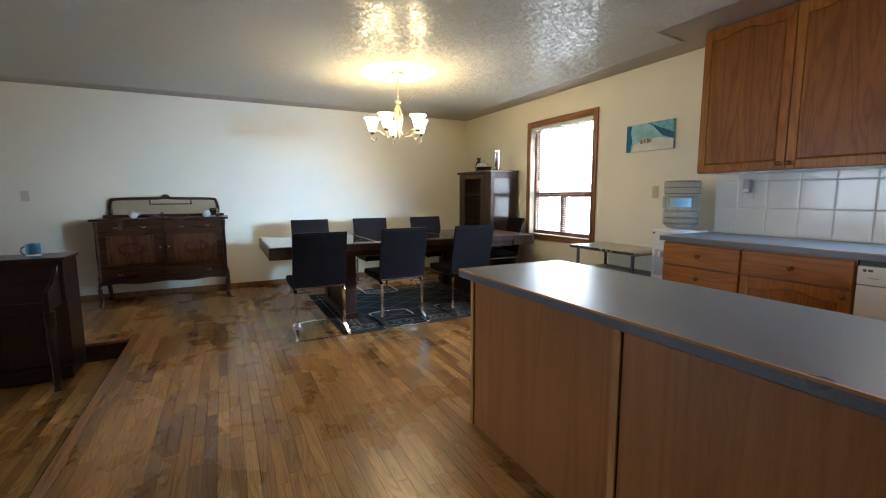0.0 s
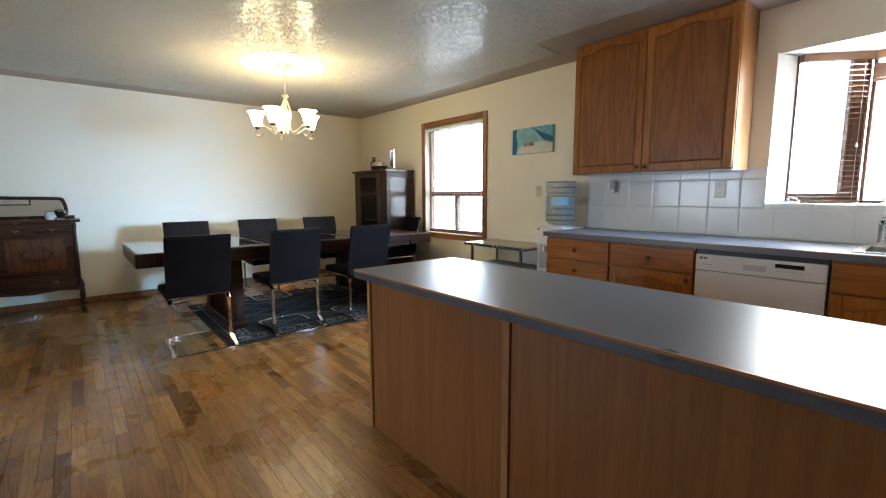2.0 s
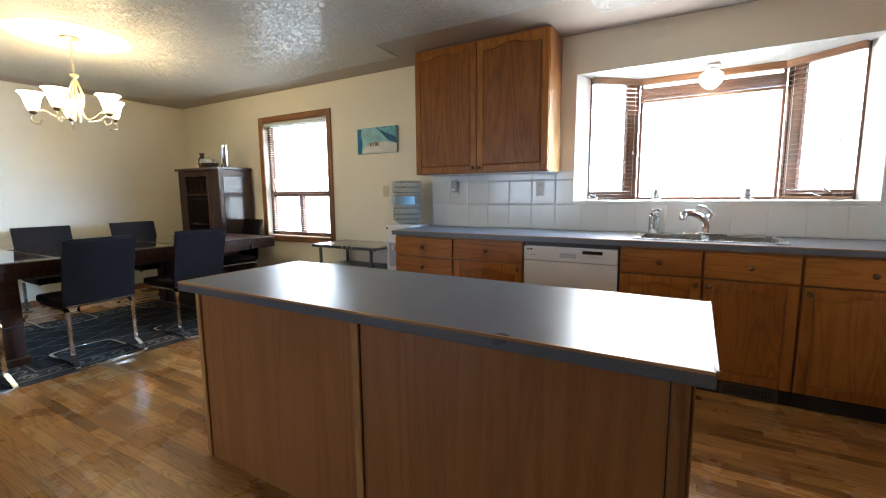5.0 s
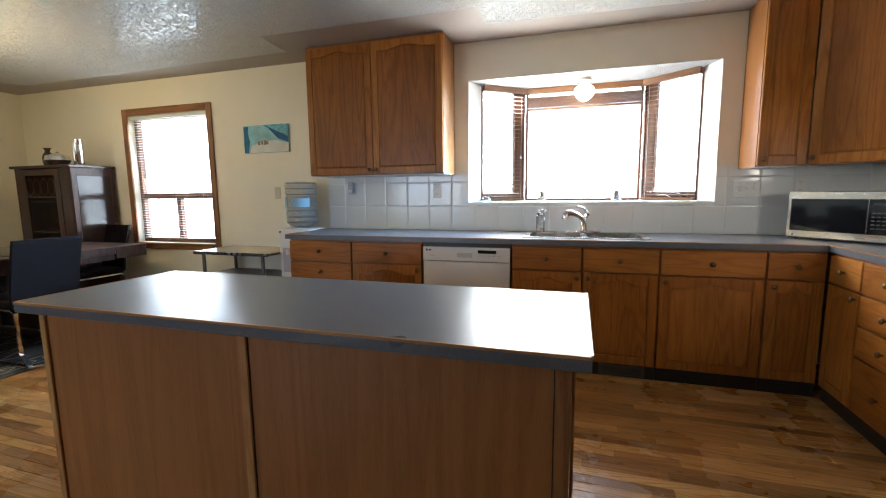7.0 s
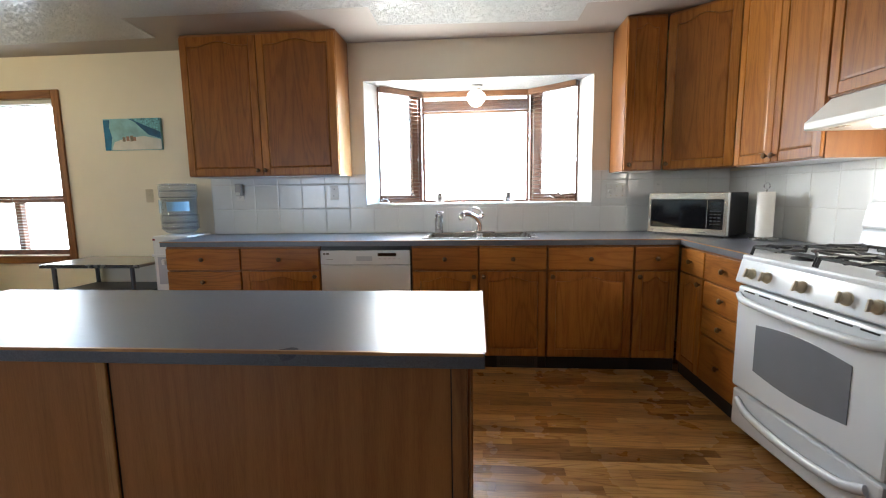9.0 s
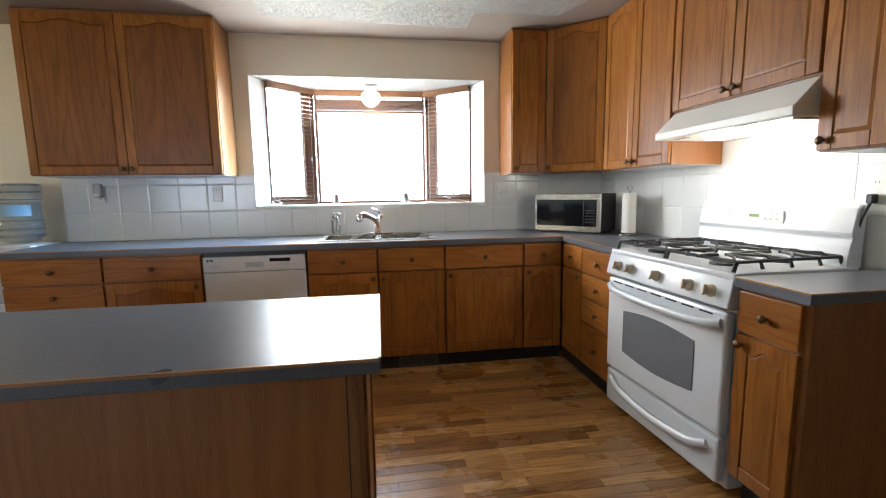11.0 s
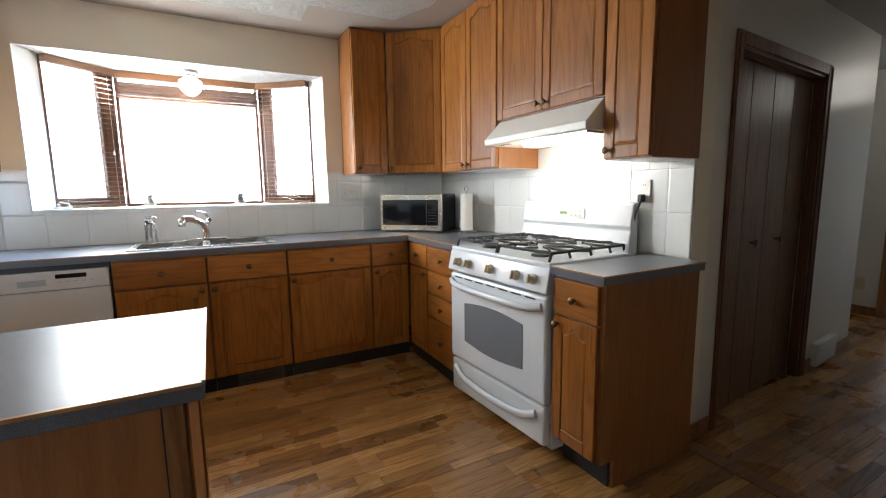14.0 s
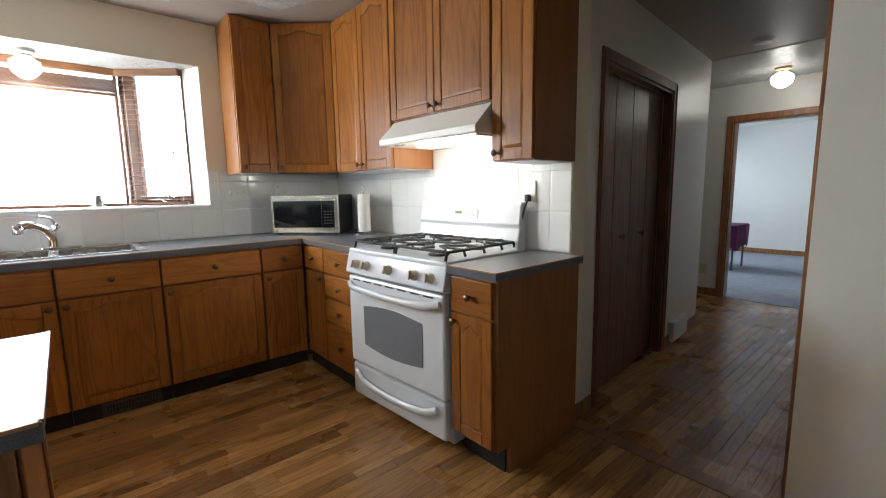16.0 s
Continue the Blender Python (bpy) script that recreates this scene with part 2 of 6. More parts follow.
PURPLE = mottled("purple_cloth", (0.13, 0.016, 0.085), 0.8, 0.15, 12, 0.4, 200)
BLUEMUG = mottled("blue_mug", (0.05, 0.20, 0.36), 0.3, 0.25, 18)
COOLER = mottled("white_cooler_plastic", (0.74, 0.72, 0.72), 0.35, 0.02, 3)
TAUPE = mottled("taupe_laminate_top", (0.33, 0.30, 0.25), 0.25, 0.06, 4)
GUNMETAL = mottled("grey_metal_tube", (0.12, 0.12, 0.13), 0.4, 0.05, 4, 0, 1, 0.6)
MIRROR = mottled("mirror_silver", (0.86, 0.86, 0.84), 0.02, 0.01, 2, 0, 1, 1.0)
BLIND = mottled("white_blind_slat", (0.78, 0.78, 0.76), 0.45, 0.03, 5)
BLIND_WOOD = wood("wood_blind_slat", (0.11, 0.045, 0.018), (0.26, 0.12, 0.055), "x", 0.4, 60, tone=0.15)
SHADE = glow("lit_frosted_glass", (1.0, 0.80, 0.44), 30.0)
GLOBE = glow("lit_opal_globe", (1.0, 0.93, 0.80), 9.0)
LENS = glow("lit_hood_lens", (1.0, 0.93, 0.82), 12.0)
OUTSIDE = glow("bright_outdoors", (0.90, 0.97, 1.0), 9.0)
LCD = glow("clock_display", (0.10, 0.16, 0.05), 0.4)


def textured_ceiling():
    """Knock-down plaster in a slightly glossy white."""
    m, n, l, b = material("textured_ceiling", (0.63, 0.63, 0.61), 0.24, 0, 0.55)
    co = n.new("ShaderNodeTexCoord").outputs["Object"]
    a = noise_of(n, l, co, 16, 5, 1.9, 0.62)
    r = ramp_of(n, [(0.44, (0, 0, 0)), (0.485, (1, 1, 1)), (0.53, (0.85, 0.85, 0.85)), (0.58, (0, 0, 0))])
    l.new(a.outputs[0], r.inputs[0])
    bump_to(n, l, b, r.outputs[0], 1.0, 0.008)
    return m


TEXTURED = textured_ceiling()


def clear(name, tint, rough=0.0, ior=1.45):
    m, n, l, b = material(name, tint, rough)
    b.inputs["Transmission Weight"].default_value = 1.0
    b.inputs["IOR"].default_value = ior
    return m


GLASS = clear("window_glass", (1, 1, 1), 0.0, 1.02)
def film(name, tint, alpha, rough):
    """Thin clear plastic: mostly see-through, with its own sheen."""
    m, n, l, b = material(name, tint, rough, 0, 0.9)
    b.inputs["Alpha"].default_value = alpha
    return m


BOTTLE = film("blue_bottle_plastic", (0.11, 0.16, 0.20), 0.30, 0.05)
BOTTLE_RIB = film("bottle_rib_plastic", (0.10, 0.14, 0.17), 0.28, 0.05)
WATER = film("bottle_water", (0.10, 0.17, 0.20), 0.10, 0.05)
CABGLASS = clear("cabinet_glass", (0.9, 0.93, 0.92), 0.0, 1.1)
TABLEGLASS = mottled("table_glass_top", (0.03, 0.022, 0.018), 0.05, 0.2, 3, spec=0.55)


def rug_material():
    m, n, l, b = material("rug_pile", (0.05, 0.05, 0.06), 0.95)
    co = n.new("ShaderNodeTexCoord").outputs["Object"]
    v = n.new("ShaderNodeTexVoronoi")
    v.inputs["Scale"].default_value = 9
    l.new(co, v.inputs["Vector"])
    r = ramp_of(n, [(0.25, (0.022, 0.024, 0.034)), (0.32, (0.10, 0.095, 0.085)), (0.38, (0.03, 0.032, 0.04)), (0.75, (0.05, 0.05, 0.055))])
    l.new(v.outputs["Distance"], r.inputs[0])
    l.new(r.outputs[0], b.inputs["Base Color"])
    f = noise_of(n, l, co, 500, 2)
    bump_to(n, l, b, f.outputs[0], 0.8, 0.004)
    return m


RUG = rug_material()
RUG_DARK = mottled("rug_dark_border", (0.016, 0.017, 0.022), 0.95, 0.2, 30, 0.7, 500)
RUG_PALE = mottled("rug_pale_motif", (0.26, 0.25, 0.22), 0.95, 0.2, 30, 0.7, 500)

# ---- building helpers ----


def thing(name, label, category, m=None, group="", kind=""):
    ob = new(name)
    ob.empty_display_size = 0.1
    ob.matrix_basis = m or Matrix()
    return tagged(ob, label, category, group, kind)


def part(name, bm, mat, parent=None, label="", smooth=False):
    me = bpy.data.meshes.new(name)
    bmesh.ops.recalc_face_normals(bm, faces=bm.faces)
    if smooth:
        for f in bm.faces:
            f.smooth = True
        for e in bm.edges:
            if len(e.link_faces) == 2 and e.calc_face_angle(0) > 0.7:
                e.smooth = False
    bm.to_mesh(me)
    bm.free()
    me.materials.append(mat)
    ob = new(name, me)
    ob.parent = parent
    if label:
        ob["label"] = label
    return ob


def setting(name, bm, mat, label, category, smooth=False):
    return tagged(part(name, bm, mat, None, "", smooth), label, category, "", "structure")


def box(x0, x1, y0, y1, z0, z1, bevel=0.0, bm=None, seg=1):
    one = bmesh.new()
    bmesh.ops.create_cube(one, size=1, matrix=Matrix.Translation(((x0 + x1) / 2, (y0 + y1) / 2, (z0 + z1) / 2)) @ Matrix.Diagonal((abs(x1 - x0), abs(y1 - y0), abs(z1 - z0), 1)))
    if bevel:
        bmesh.ops.bevel(one, geom=one.edges[:], offset=bevel, segments=seg, affect='EDGES', profile=0.5)
    return merge(bm, one)


def merge(bm, one):
    if bm is None:
        return one
    me = bpy.data.meshes.new("tmp")
    one.to_mesh(me)
    one.free()
    bm.from_mesh(me)
    bpy.data.meshes.remove(me)
    return bm


def prism(pts, a0, a1, plane="xz", bm=None, bevel=0.0):
    """A polygon drawn in a plane and given thickness from a0 to a1 across it."""
    one = bmesh.new()

    def at(p, a):
        return {"xz": (p[0], a, p[1]), "xy": (p[0], p[1], a), "yz": (a, p[0], p[1])}[plane]
    lo = [one.verts.new(at(p, a0)) for p in pts]
    hi = [one.verts.new(at(p, a1)) for p in pts]
    one.faces.new(lo)
    one.faces.new(hi[::-1])
    for i in range(len(pts)):
        j = (i + 1) % len(pts)
        one.faces.new((lo[i], hi[i], hi[j], lo[j]))
    bmesh.ops.recalc_face_normals(one, faces=one.faces)
    if bevel:
        bmesh.ops.bevel(one, geom=one.edges[:], offset=bevel, segments=1, affect='EDGES')
    return merge(bm, one)


def lathe(profile, at=(0, 0, 0), steps=20, axis="z", bm=None):
    """A turned form from (radius, height) pairs."""
    one = bmesh.new()
    rings = []
    for r, hgt in profile:
        ring = []
        for i in range(steps):
            a = 2 * math.pi * i / steps
            c, s = r * math.cos(a), r * math.sin(a)
            p = {"z": (c, s, hgt), "y": (c, hgt, s), "x": (hgt, c, s)}[axis]
            ring.append(one.verts.new((p[0] + at[0], p[1] + at[1], p[2] + at[2])))
        rings.append(ring)
    for a, b2 in zip(rings, rings[1:]):
        for i in range(steps):
            j = (i + 1) % steps
            one.faces.new((a[i], a[j], b2[j], b2[i]))
    if profile[0][0] > 1e-4:
        one.faces.new(rings[0][::-1])
    if profile[-1][0] > 1e-4:
        one.faces.new(rings[-1])
    bmesh.ops.remove_doubles(one, verts=one.verts, dist=1e-5)
    return merge(bm, one)


def tube(points, r, steps=8, bm=None, closed=False, flat=None):
    """A bar swept along points; flat: (width, height) gives a flat bar."""
    one = bmesh.new()
    pts = [Vector(p) for p in points]
    rings = []
    up = Vector((0, 0, 1))
    for i, p in enumerate(pts):
        if closed:
            d = pts[(i + 1) % len(pts)] - pts[i - 1]
        else:
            d = pts[min(i + 1, len(pts) - 1)] - pts[max(i - 1, 0)]
        d.normalize()
        side = d.cross(up)
        if side.length < 0.05:
            side = d.cross(Vector((0, 1, 0)))
        side.normalize()
        nn = side.cross(d)
        ring = []
        for k in range(steps):
            a = 2 * math.pi * (k + 0.5) / steps
            u, v = (r * math.cos(a), r * math.sin(a)) if not flat else (flat[0] / 1.414 * math.cos(a), flat[1] / 1.414 * math.sin(a))
            ring.append(one.verts.new(p + side * u + nn * v))
        rings.append(ring)
    pairs = list(zip(rings, rings[1:])) + ([(rings[-1], rings[0])] if closed else [])
    for a, b2 in pairs:
        for k in range(steps):
            j = (k + 1) % steps
            one.faces.new((a[k], a[j], b2[j], b2[k]))
    if not closed:
        one.faces.new(rings[0][::-1])
        one.faces.new(rings[-1])
    return merge(bm, one)


def smooth_path(points, n=6):
    """Catmull-Rom points through the given ones."""
    p = [Vector(q) for q in points]
    p = [p[0] * 2 - p[1]] + p + [p[-1] * 2 - p[-2]]
    out = []
    for i in range(1, len(p) - 2):
        for k in range(n):
            t = k / n
            a, b2, c, d = p[i - 1], p[i], p[i + 1], p[i + 2]
            out.append(0.5 * ((2 * b2) + (c - a) * t + (2 * a - 5 * b2 + 4 * c - d) * t * t + (3 * b2 - a - 3 * c + d) * t ** 3))
    out.append(p[-2])
    return out


def wall_with_holes(x0, x1, z0, z1, a0, a1, holes, plane):
    """A wall with rectangular openings (u0, u1, v0, v1) cut right through."""
    bm = bmesh.new()
    us = sorted({x0, x1, *[h[0] for h in holes], *[h[1] for h in holes]})
    vs = sorted({z0, z1, *[h[2] for h in holes], *[h[3] for h in holes]})

    def solid(i, j):
        if not (0 <= i < len(us) - 1 and 0 <= j < len(vs) - 1):
            return False
        cu, cv = (us[i] + us[i + 1]) / 2, (vs[j] + vs[j + 1]) / 2
        return not any(h[0] < cu < h[1] and h[2] < cv < h[3] for h in holes)

    def v(u, w, a):
        return bm.verts.new({"xz": (u, a, w), "yz": (a, u, w), "xy": (u, w, a)}[plane])
    for i in range(len(us) - 1):
        for j in range(len(vs) - 1):
            if not solid(i, j):
                continue
            u0, u1, w0, w1 = us[i], us[i + 1], vs[j], vs[j + 1]
            for a in (a0, a1):
                bm.faces.new([v(u0, w0, a), v(u1, w0, a), v(u1, w1, a), v(u0, w1, a)])
            for di, dj, p, q in ((-1, 0, (u0, w0), (u0, w1)), (1, 0, (u1, w0), (u1, w1)), (0, -1, (u0, w0), (u1, w0)), (0, 1, (u0, w1), (u1, w1))):
                if not solid(i + di, j + dj):
                    bm.faces.new([v(*p, a0), v(*q, a0), v(*q, a1), v(*p, a1)])
    bmesh.ops.remove_doubles(bm, verts=bm.verts, dist=1e-5)
    return bm

# ---- structure ----
CEIL = 2.438
WEST = -8.37
HALL_Y, HALL_END, HALL_CORNER, HCEIL = -2.395, 3.55, 2.36, 2.28
# the closet wall runs slightly askew of the range wall
ASKEW = Matrix.Translation((0.12, HALL_Y, 0)) @ pose(0, 0, 0, 0, 0, 4.6) @ Matrix.Translation((-0.12, -HALL_Y, 0))
SOUTH = -8.5
PIT = (-6.52, -4.43, -0.17)   # sunken living room: west edge, north edge, level
BAY = (-2.885, -1.06, 1.148, 2.142)
DWIN = (-6.67, -5.60, 0.73, 2.09)

setting("wall_north", wall_with_holes(WEST, 0.0, 0, CEIL, 0.0, 0.16, [BAY, DWIN], "xz"), WALL,
        "smooth cream painted wall with a bay and a dining window", "wall")
setting("wall_west", wall_with_holes(SOUTH, 0.16, PIT[2], CEIL, WEST - 0.15, WEST, [(-6.75, -5.92, PIT[2], 2.03)], "yz"), WALL,
        "smooth cream painted wall behind the sideboard", "wall")
setting("wall_east", wall_with_holes(HALL_Y, 0.16, 0, CEIL, 0.0, 0.12, [], "yz"), WALL,
        "cream painted kitchen wall behind the range", "wall")
setting("wall_hall_north", wall_with_holes(0.1203, HALL_CORNER, 0, CEIL, HALL_Y, HALL_Y + 0.12, [(0.31, 1.39, 0, 1.890)], "xz"), WALL_COOL,
        "pale painted hallway wall with a closet", "wall").matrix_basis = ASKEW
setting("wall_hall_side", box(HALL_CORNER - 0.14, HALL_CORNER - 0.02, HALL_Y + 0.31, -0.2, 0, CEIL), WALL_COOL, "pale painted wall round the hallway corner", "wall")
setting("wall_hall_end", wall_with_holes(-4.6, -0.2, 0, CEIL, HALL_END, HALL_END + 0.12, [(-2.86, -2.08, 0, 1.90)], "yz"), WALL_COOL,
        "pale painted wall at the hallway end with a doorway", "wall")
setting("wall_near_hall", wall_with_holes(SOUTH, -3.29, PIT[2], CEIL, 0.14, 0.26, [], "yz"), WALL_COOL, "pale painted wall beside the hallway entrance", "wall")
setting("wall_hall_south", box(0.262, HALL_END, -3.42, -3.30, 0, CEIL), WALL_COOL, "pale painted wall along the hallway", "wall")
setting("wall_south", wall_with_holes(WEST, 0.14, PIT[2], CEIL, SOUTH - 0.15, SOUTH, [(-7.1, -5.1, 0.7, 2.0)], "xz"), WALL,
        "plain cream wall closing the unseen living room, with the added fill window", "wall")
setting("wall_bedroom_far", box(7.6, 7.72, -4.6, -0.2, 0, CEIL), WALL_COOL, "plain pale bedroom wall", "wall")
setting("wall_bedroom_north", wall_with_holes(HALL_CORNER, 7.72, 0, CEIL, -0.2, -0.08, [(5.0, 6.2, 0.8, 2.0)], "xz"), WALL_COOL, "pale bedroom wall out of view, with the added window", "wall")
setting("wall_bedroom_south", box(HALL_END + 0.12, 7.6, -4.72, -4.6, 0, CEIL), WALL_COOL, "plain pale bedroom wall", "wall")

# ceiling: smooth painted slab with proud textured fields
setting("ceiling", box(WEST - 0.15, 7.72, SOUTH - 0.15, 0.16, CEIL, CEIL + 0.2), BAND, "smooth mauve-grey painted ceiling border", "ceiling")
FIELD = [(-8.06, SOUTH + 0.3), (-8.06, -0.68), (-7.72, -0.27), (-4.40, -0.30), (-4.36, -0.67), (-2.67, -0.66), (-2.67, -0.35),
         (-1.26, -0.28), (-1.26, -0.57), (-0.68, -0.58), (-0.55, -0.90), (-0.55, -2.68), (-0.25, -2.70), (-0.25, SOUTH + 0.3)]
setting("ceiling_field", prism(FIELD, CEIL - 0.006, CEIL - 0.0005, "xy"), TEXTURED, "white glossy knock-down textured ceiling field", "ceiling")
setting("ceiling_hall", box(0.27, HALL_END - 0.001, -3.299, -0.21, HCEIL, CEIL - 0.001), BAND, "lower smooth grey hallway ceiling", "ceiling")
setting("ceiling_bedroom", box(HALL_END + 0.121, 7.599, -4.599, -0.201, HCEIL, CEIL - 0.001), WHITE, "plain pale bedroom ceiling", "ceiling")
setting("ceiling_field_hall", box(2.36, HALL_END - 0.002, -3.298, -0.3, HCEIL - 0.006, HCEIL - 0.0005), TEXTURED, "white textured hallway ceiling", "ceiling")
setting("ceiling_medallion", lathe([(0.0, CEIL - 0.009), (0.385, CEIL - 0.009), (0.385, CEIL - 0.0062)], (-6.22, -2.03, 0), 48),
        mottled("smooth_white_plaster", (0.56, 0.53, 0.42), 0.5, 0.02, 3), "smooth plaster disc round the chandelier", "ceiling")

# floor slabs under the planks
FLOOR = setting("floor", wall_with_holes(WEST, HALL_END, SOUTH, 0.0, -0.2, -0.012, [(PIT[0], 0.14, SOUTH, PIT[1])], "xy"), PLANKS, "oak strip floor with a satin finish", "floor")
setting("floor_living", box(PIT[0], 0.14, SOUTH, PIT[1], PIT[2] - 0.1, PIT[2]), PLANKS, "sunken oak floor one step down", "floor")
setting("floor_bedroom", box(HALL_END, 7.6, -4.6, -0.2, -0.1, 0.004), CARPET, "grey-blue cut pile bedroom carpet", "carpet")
riser = setting("step_riser", box(PIT[0], PIT[0] + 0.018, SOUTH, PIT[1] - 0.02, PIT[2], -0.024), WALNUT_H, "dark wooden riser of the sunken room", "step")
nosing = box(PIT[0] - 0.06, PIT[0] + 0.03, SOUTH, PIT[1] - 0.001, -0.023, 0.004, 0.006)
setting("step_nosing", nosing, OAK_TRIM_H, "oak nosing along the sunken room", "step")
setting("step_nosing_long", box(PIT[0] - 0.06, -0.4, PIT[1], PIT[1] + 0.06, -0.023, 0.004, 0.006), OAK_TRIM_H, "oak nosing along the sunken room", "step")
setting("step_riser_long", box(PIT[0] + 0.018, -0.4, PIT[1] - 0.018, PIT[1], PIT[2], -0.024), WALNUT_H, "dark wooden riser of the sunken room", "step")
setting("floor_threshold", box(0.0, 0.085, -3.285, HALL_Y, -0.005, 0.005, 0.002), OAK_TRIM_H, "oak strip across the hallway entrance", "threshold")

# baseboards
for nm, a in (("baseboard", (WEST, WEST + 0.014, -5.85, -0.002, 0, 0.075)), ("baseboard_north", (WEST + 0.014, -4.3, -0.014, -0.0005, 0, 0.075)),
              ("baseboard_hall", (0.13, 0.235, HALL_Y - 0.013, HALL_Y - 0.0005, 0, 0.085)),
              ("baseboard_hall_far", (1.453, HALL_CORNER, HALL_Y - 0.013, HALL_Y - 0.0005, 0, 0.085)),
              ("baseboard_corner", (-0.014, 0.13, HALL_Y - 0.013, HALL_Y - 0.0005, 0, 0.085)),
              ("baseboard_end", (HALL_END - 0.013, HALL_END - 0.0005, -2.015, -0.3, 0, 0.085)),
              ("baseboard_bedroom", (7.587, 7.6, -4.6, -0.2, 0.004, 0.09))):
    bb = setting(nm, box(*a, 0.004), OAK_TRIM, "stained oak baseboard", "baseboard")
    if nm in ("baseboard_hall", "baseboard_hall_far"):
        bb.matrix_basis = ASKEW
setting("corner_strip", box(0.150, 0.25, -3.29, -3.276, 0, CEIL, 0.004), OAK_TRIM, "narrow oak strip along the wall end", "trim")


# ---- windows ----
def casement(name, x0, x1, z0, z1, y, label, mat=BROWN_TRIM, f_wide=0.045):
    """A framed window in the plane y of a local system, with panes between the rails (z, or ('x', x, z0, z1))."""
    w = thing(name, label, "window", kind="structure")
    f = f_wide
    fr = box(x0, x0 + f, y - 0.03, y + 0.03, z0, z1, 0.004)
    box(x1 - f, x1, y - 0.03, y + 0.03, z0, z1, 0.004, fr)
    box(x0 + f, x1 - f, y - 0.028, y + 0.028, z0, z0 + f, 0.004, fr)
    box(x0 + f, x1 - f, y - 0.028, y + 0.028, z1 - f, z1, 0.004, fr)
    part("window_frame", fr, mat, w)
    return w


w1 = casement("window_1", DWIN[0], DWIN[1], DWIN[2], DWIN[3], 0.09, "three-pane dining window with brown frame and white blind")
zm = 1.235
part("transom", box(DWIN[0] + 0.045, DWIN[1] - 0.045, 0.062, 0.118, zm - 0.035, zm + 0.03, 0.004), BROWN_TRIM, w1)
part("mullion", box(-6.165, -6.105, 0.062, 0.118, DWIN[2] + 0.045, zm - 0.035, 0.004), BROWN_TRIM, w1)
for a in ((DWIN[0] + 0.045, DWIN[1] - 0.045, zm + 0.03, DWIN[3] - 0.045), (DWIN[0] + 0.045, -6.165, DWIN[2] + 0.045, zm - 0.035), (-6.105, DWIN[1] - 0.045, DWIN[2] + 0.045, zm - 0.035)):
    p = part("pane", box(a[0], a[1], 0.088, 0.092, a[2], a[3]), GLASS, w1)
    p.visible_shadow = False
# casing on the wall, and stool
cas = box(DWIN[0] - 0.07, DWIN[0], -0.018, -0.0005, DWIN[2] - 0.07, DWIN[3] + 0.07, 0.004)
box(DWIN[1], DWIN[1] + 0.07, -0.018, -0.0005, DWIN[2] - 0.07, DWIN[3] + 0.07, 0.004, cas)
part("casing", cas, OAK_TRIM, w1, "stained oak casing")
cas = box(DWIN[0] + 0.0005, DWIN[1] - 0.0005, -0.018, -0.0005, DWIN[3], DWIN[3] + 0.07, 0.004)
part("head_casing", cas, OAK_TRIM_H, w1, "stained oak casing")
part("window_sill", box(DWIN[0] + 0.0005, DWIN[1] - 0.0005, -0.03, 0.058, DWIN[2] - 0.07, DWIN[2] - 0.002, 0.004), OAK_TRIM_H, w1, "stained oak sill")
bl = thing("window_blind", "white horizontal mini blind hung inside the dining window", "blind")
part("headrail", box(DWIN[0] + 0.01, DWIN[1] - 0.01, 0.012, 0.045, DWIN[3] - 0.04, DWIN[3] - 0.005, 0.003), BLIND, bl)
slat = None
for i in range(48):
    z = DWIN[2] + 0.05 + i * (DWIN[3] - DWIN[2] - 0.1) / 47
    if slat is None:
        slat = part("slat", box(DWIN[0] + 0.015, DWIN[1] - 0.015, -0.012, 0.012, -0.0006, 0.0006), BLIND, bl)
        s = slat
    else:
        s = new("slat", slat.data)
        s.parent = bl
    s.matrix_basis = pose(0, 0.028, z, 3)
for x in (DWIN[0] + 0.15, DWIN[1] - 0.15, -6.13):
    part("cord", tube([(x, 0.028, DWIN[2] + 0.05), (x, 0.028, DWIN[3] - 0.04)], 0.0012, 5), BLIND, bl)

# bay window: reveal, angled sides and a centre light
BI = 0.46
IN0, IN1 = -2.47, -1.50
E0, E1 = BAY[0] + 0.075, BAY[1] - 0.075
outline = [(E0, 0.162), (IN0, BI), (IN1, BI), (E1, 0.162)]
deck = [(BAY[0], 0.0), (BAY[0], 0.16), (IN0 - 0.05, BI + 0.12), (IN1 + 0.05, BI + 0.12), (BAY[1], 0.16), (BAY[1], 0.0)]
setting("bay_sill", prism([(x, max(y, 0.001)) for x, y in deck], BAY[2] - 0.05, BAY[2] + 0.004, "xy"), WHITE, "white painted bay window sill", "sill")
setting("bay_head", prism([(x, max(y, 0.001)) for x, y in deck], BAY[3] - 0.004, BAY[3] + 0.06, "xy"), TEXTURED, "textured white bay soffit", "soffit")
for nm, pts in (("bay_jamb", [(BAY[0], 0.001), (BAY[0] + 0.072, 0.165), (BAY[0], 0.165)]), ("bay_jamb_east", [(BAY[1], 0.001), (BAY[1], 0.165), (BAY[1] - 0.072, 0.165)])):
    setting(nm, prism(pts, BAY[2] + 0.004, BAY[3] - 0.004, "xy"), WHITE, "white painted splayed bay reveal", "jamb")


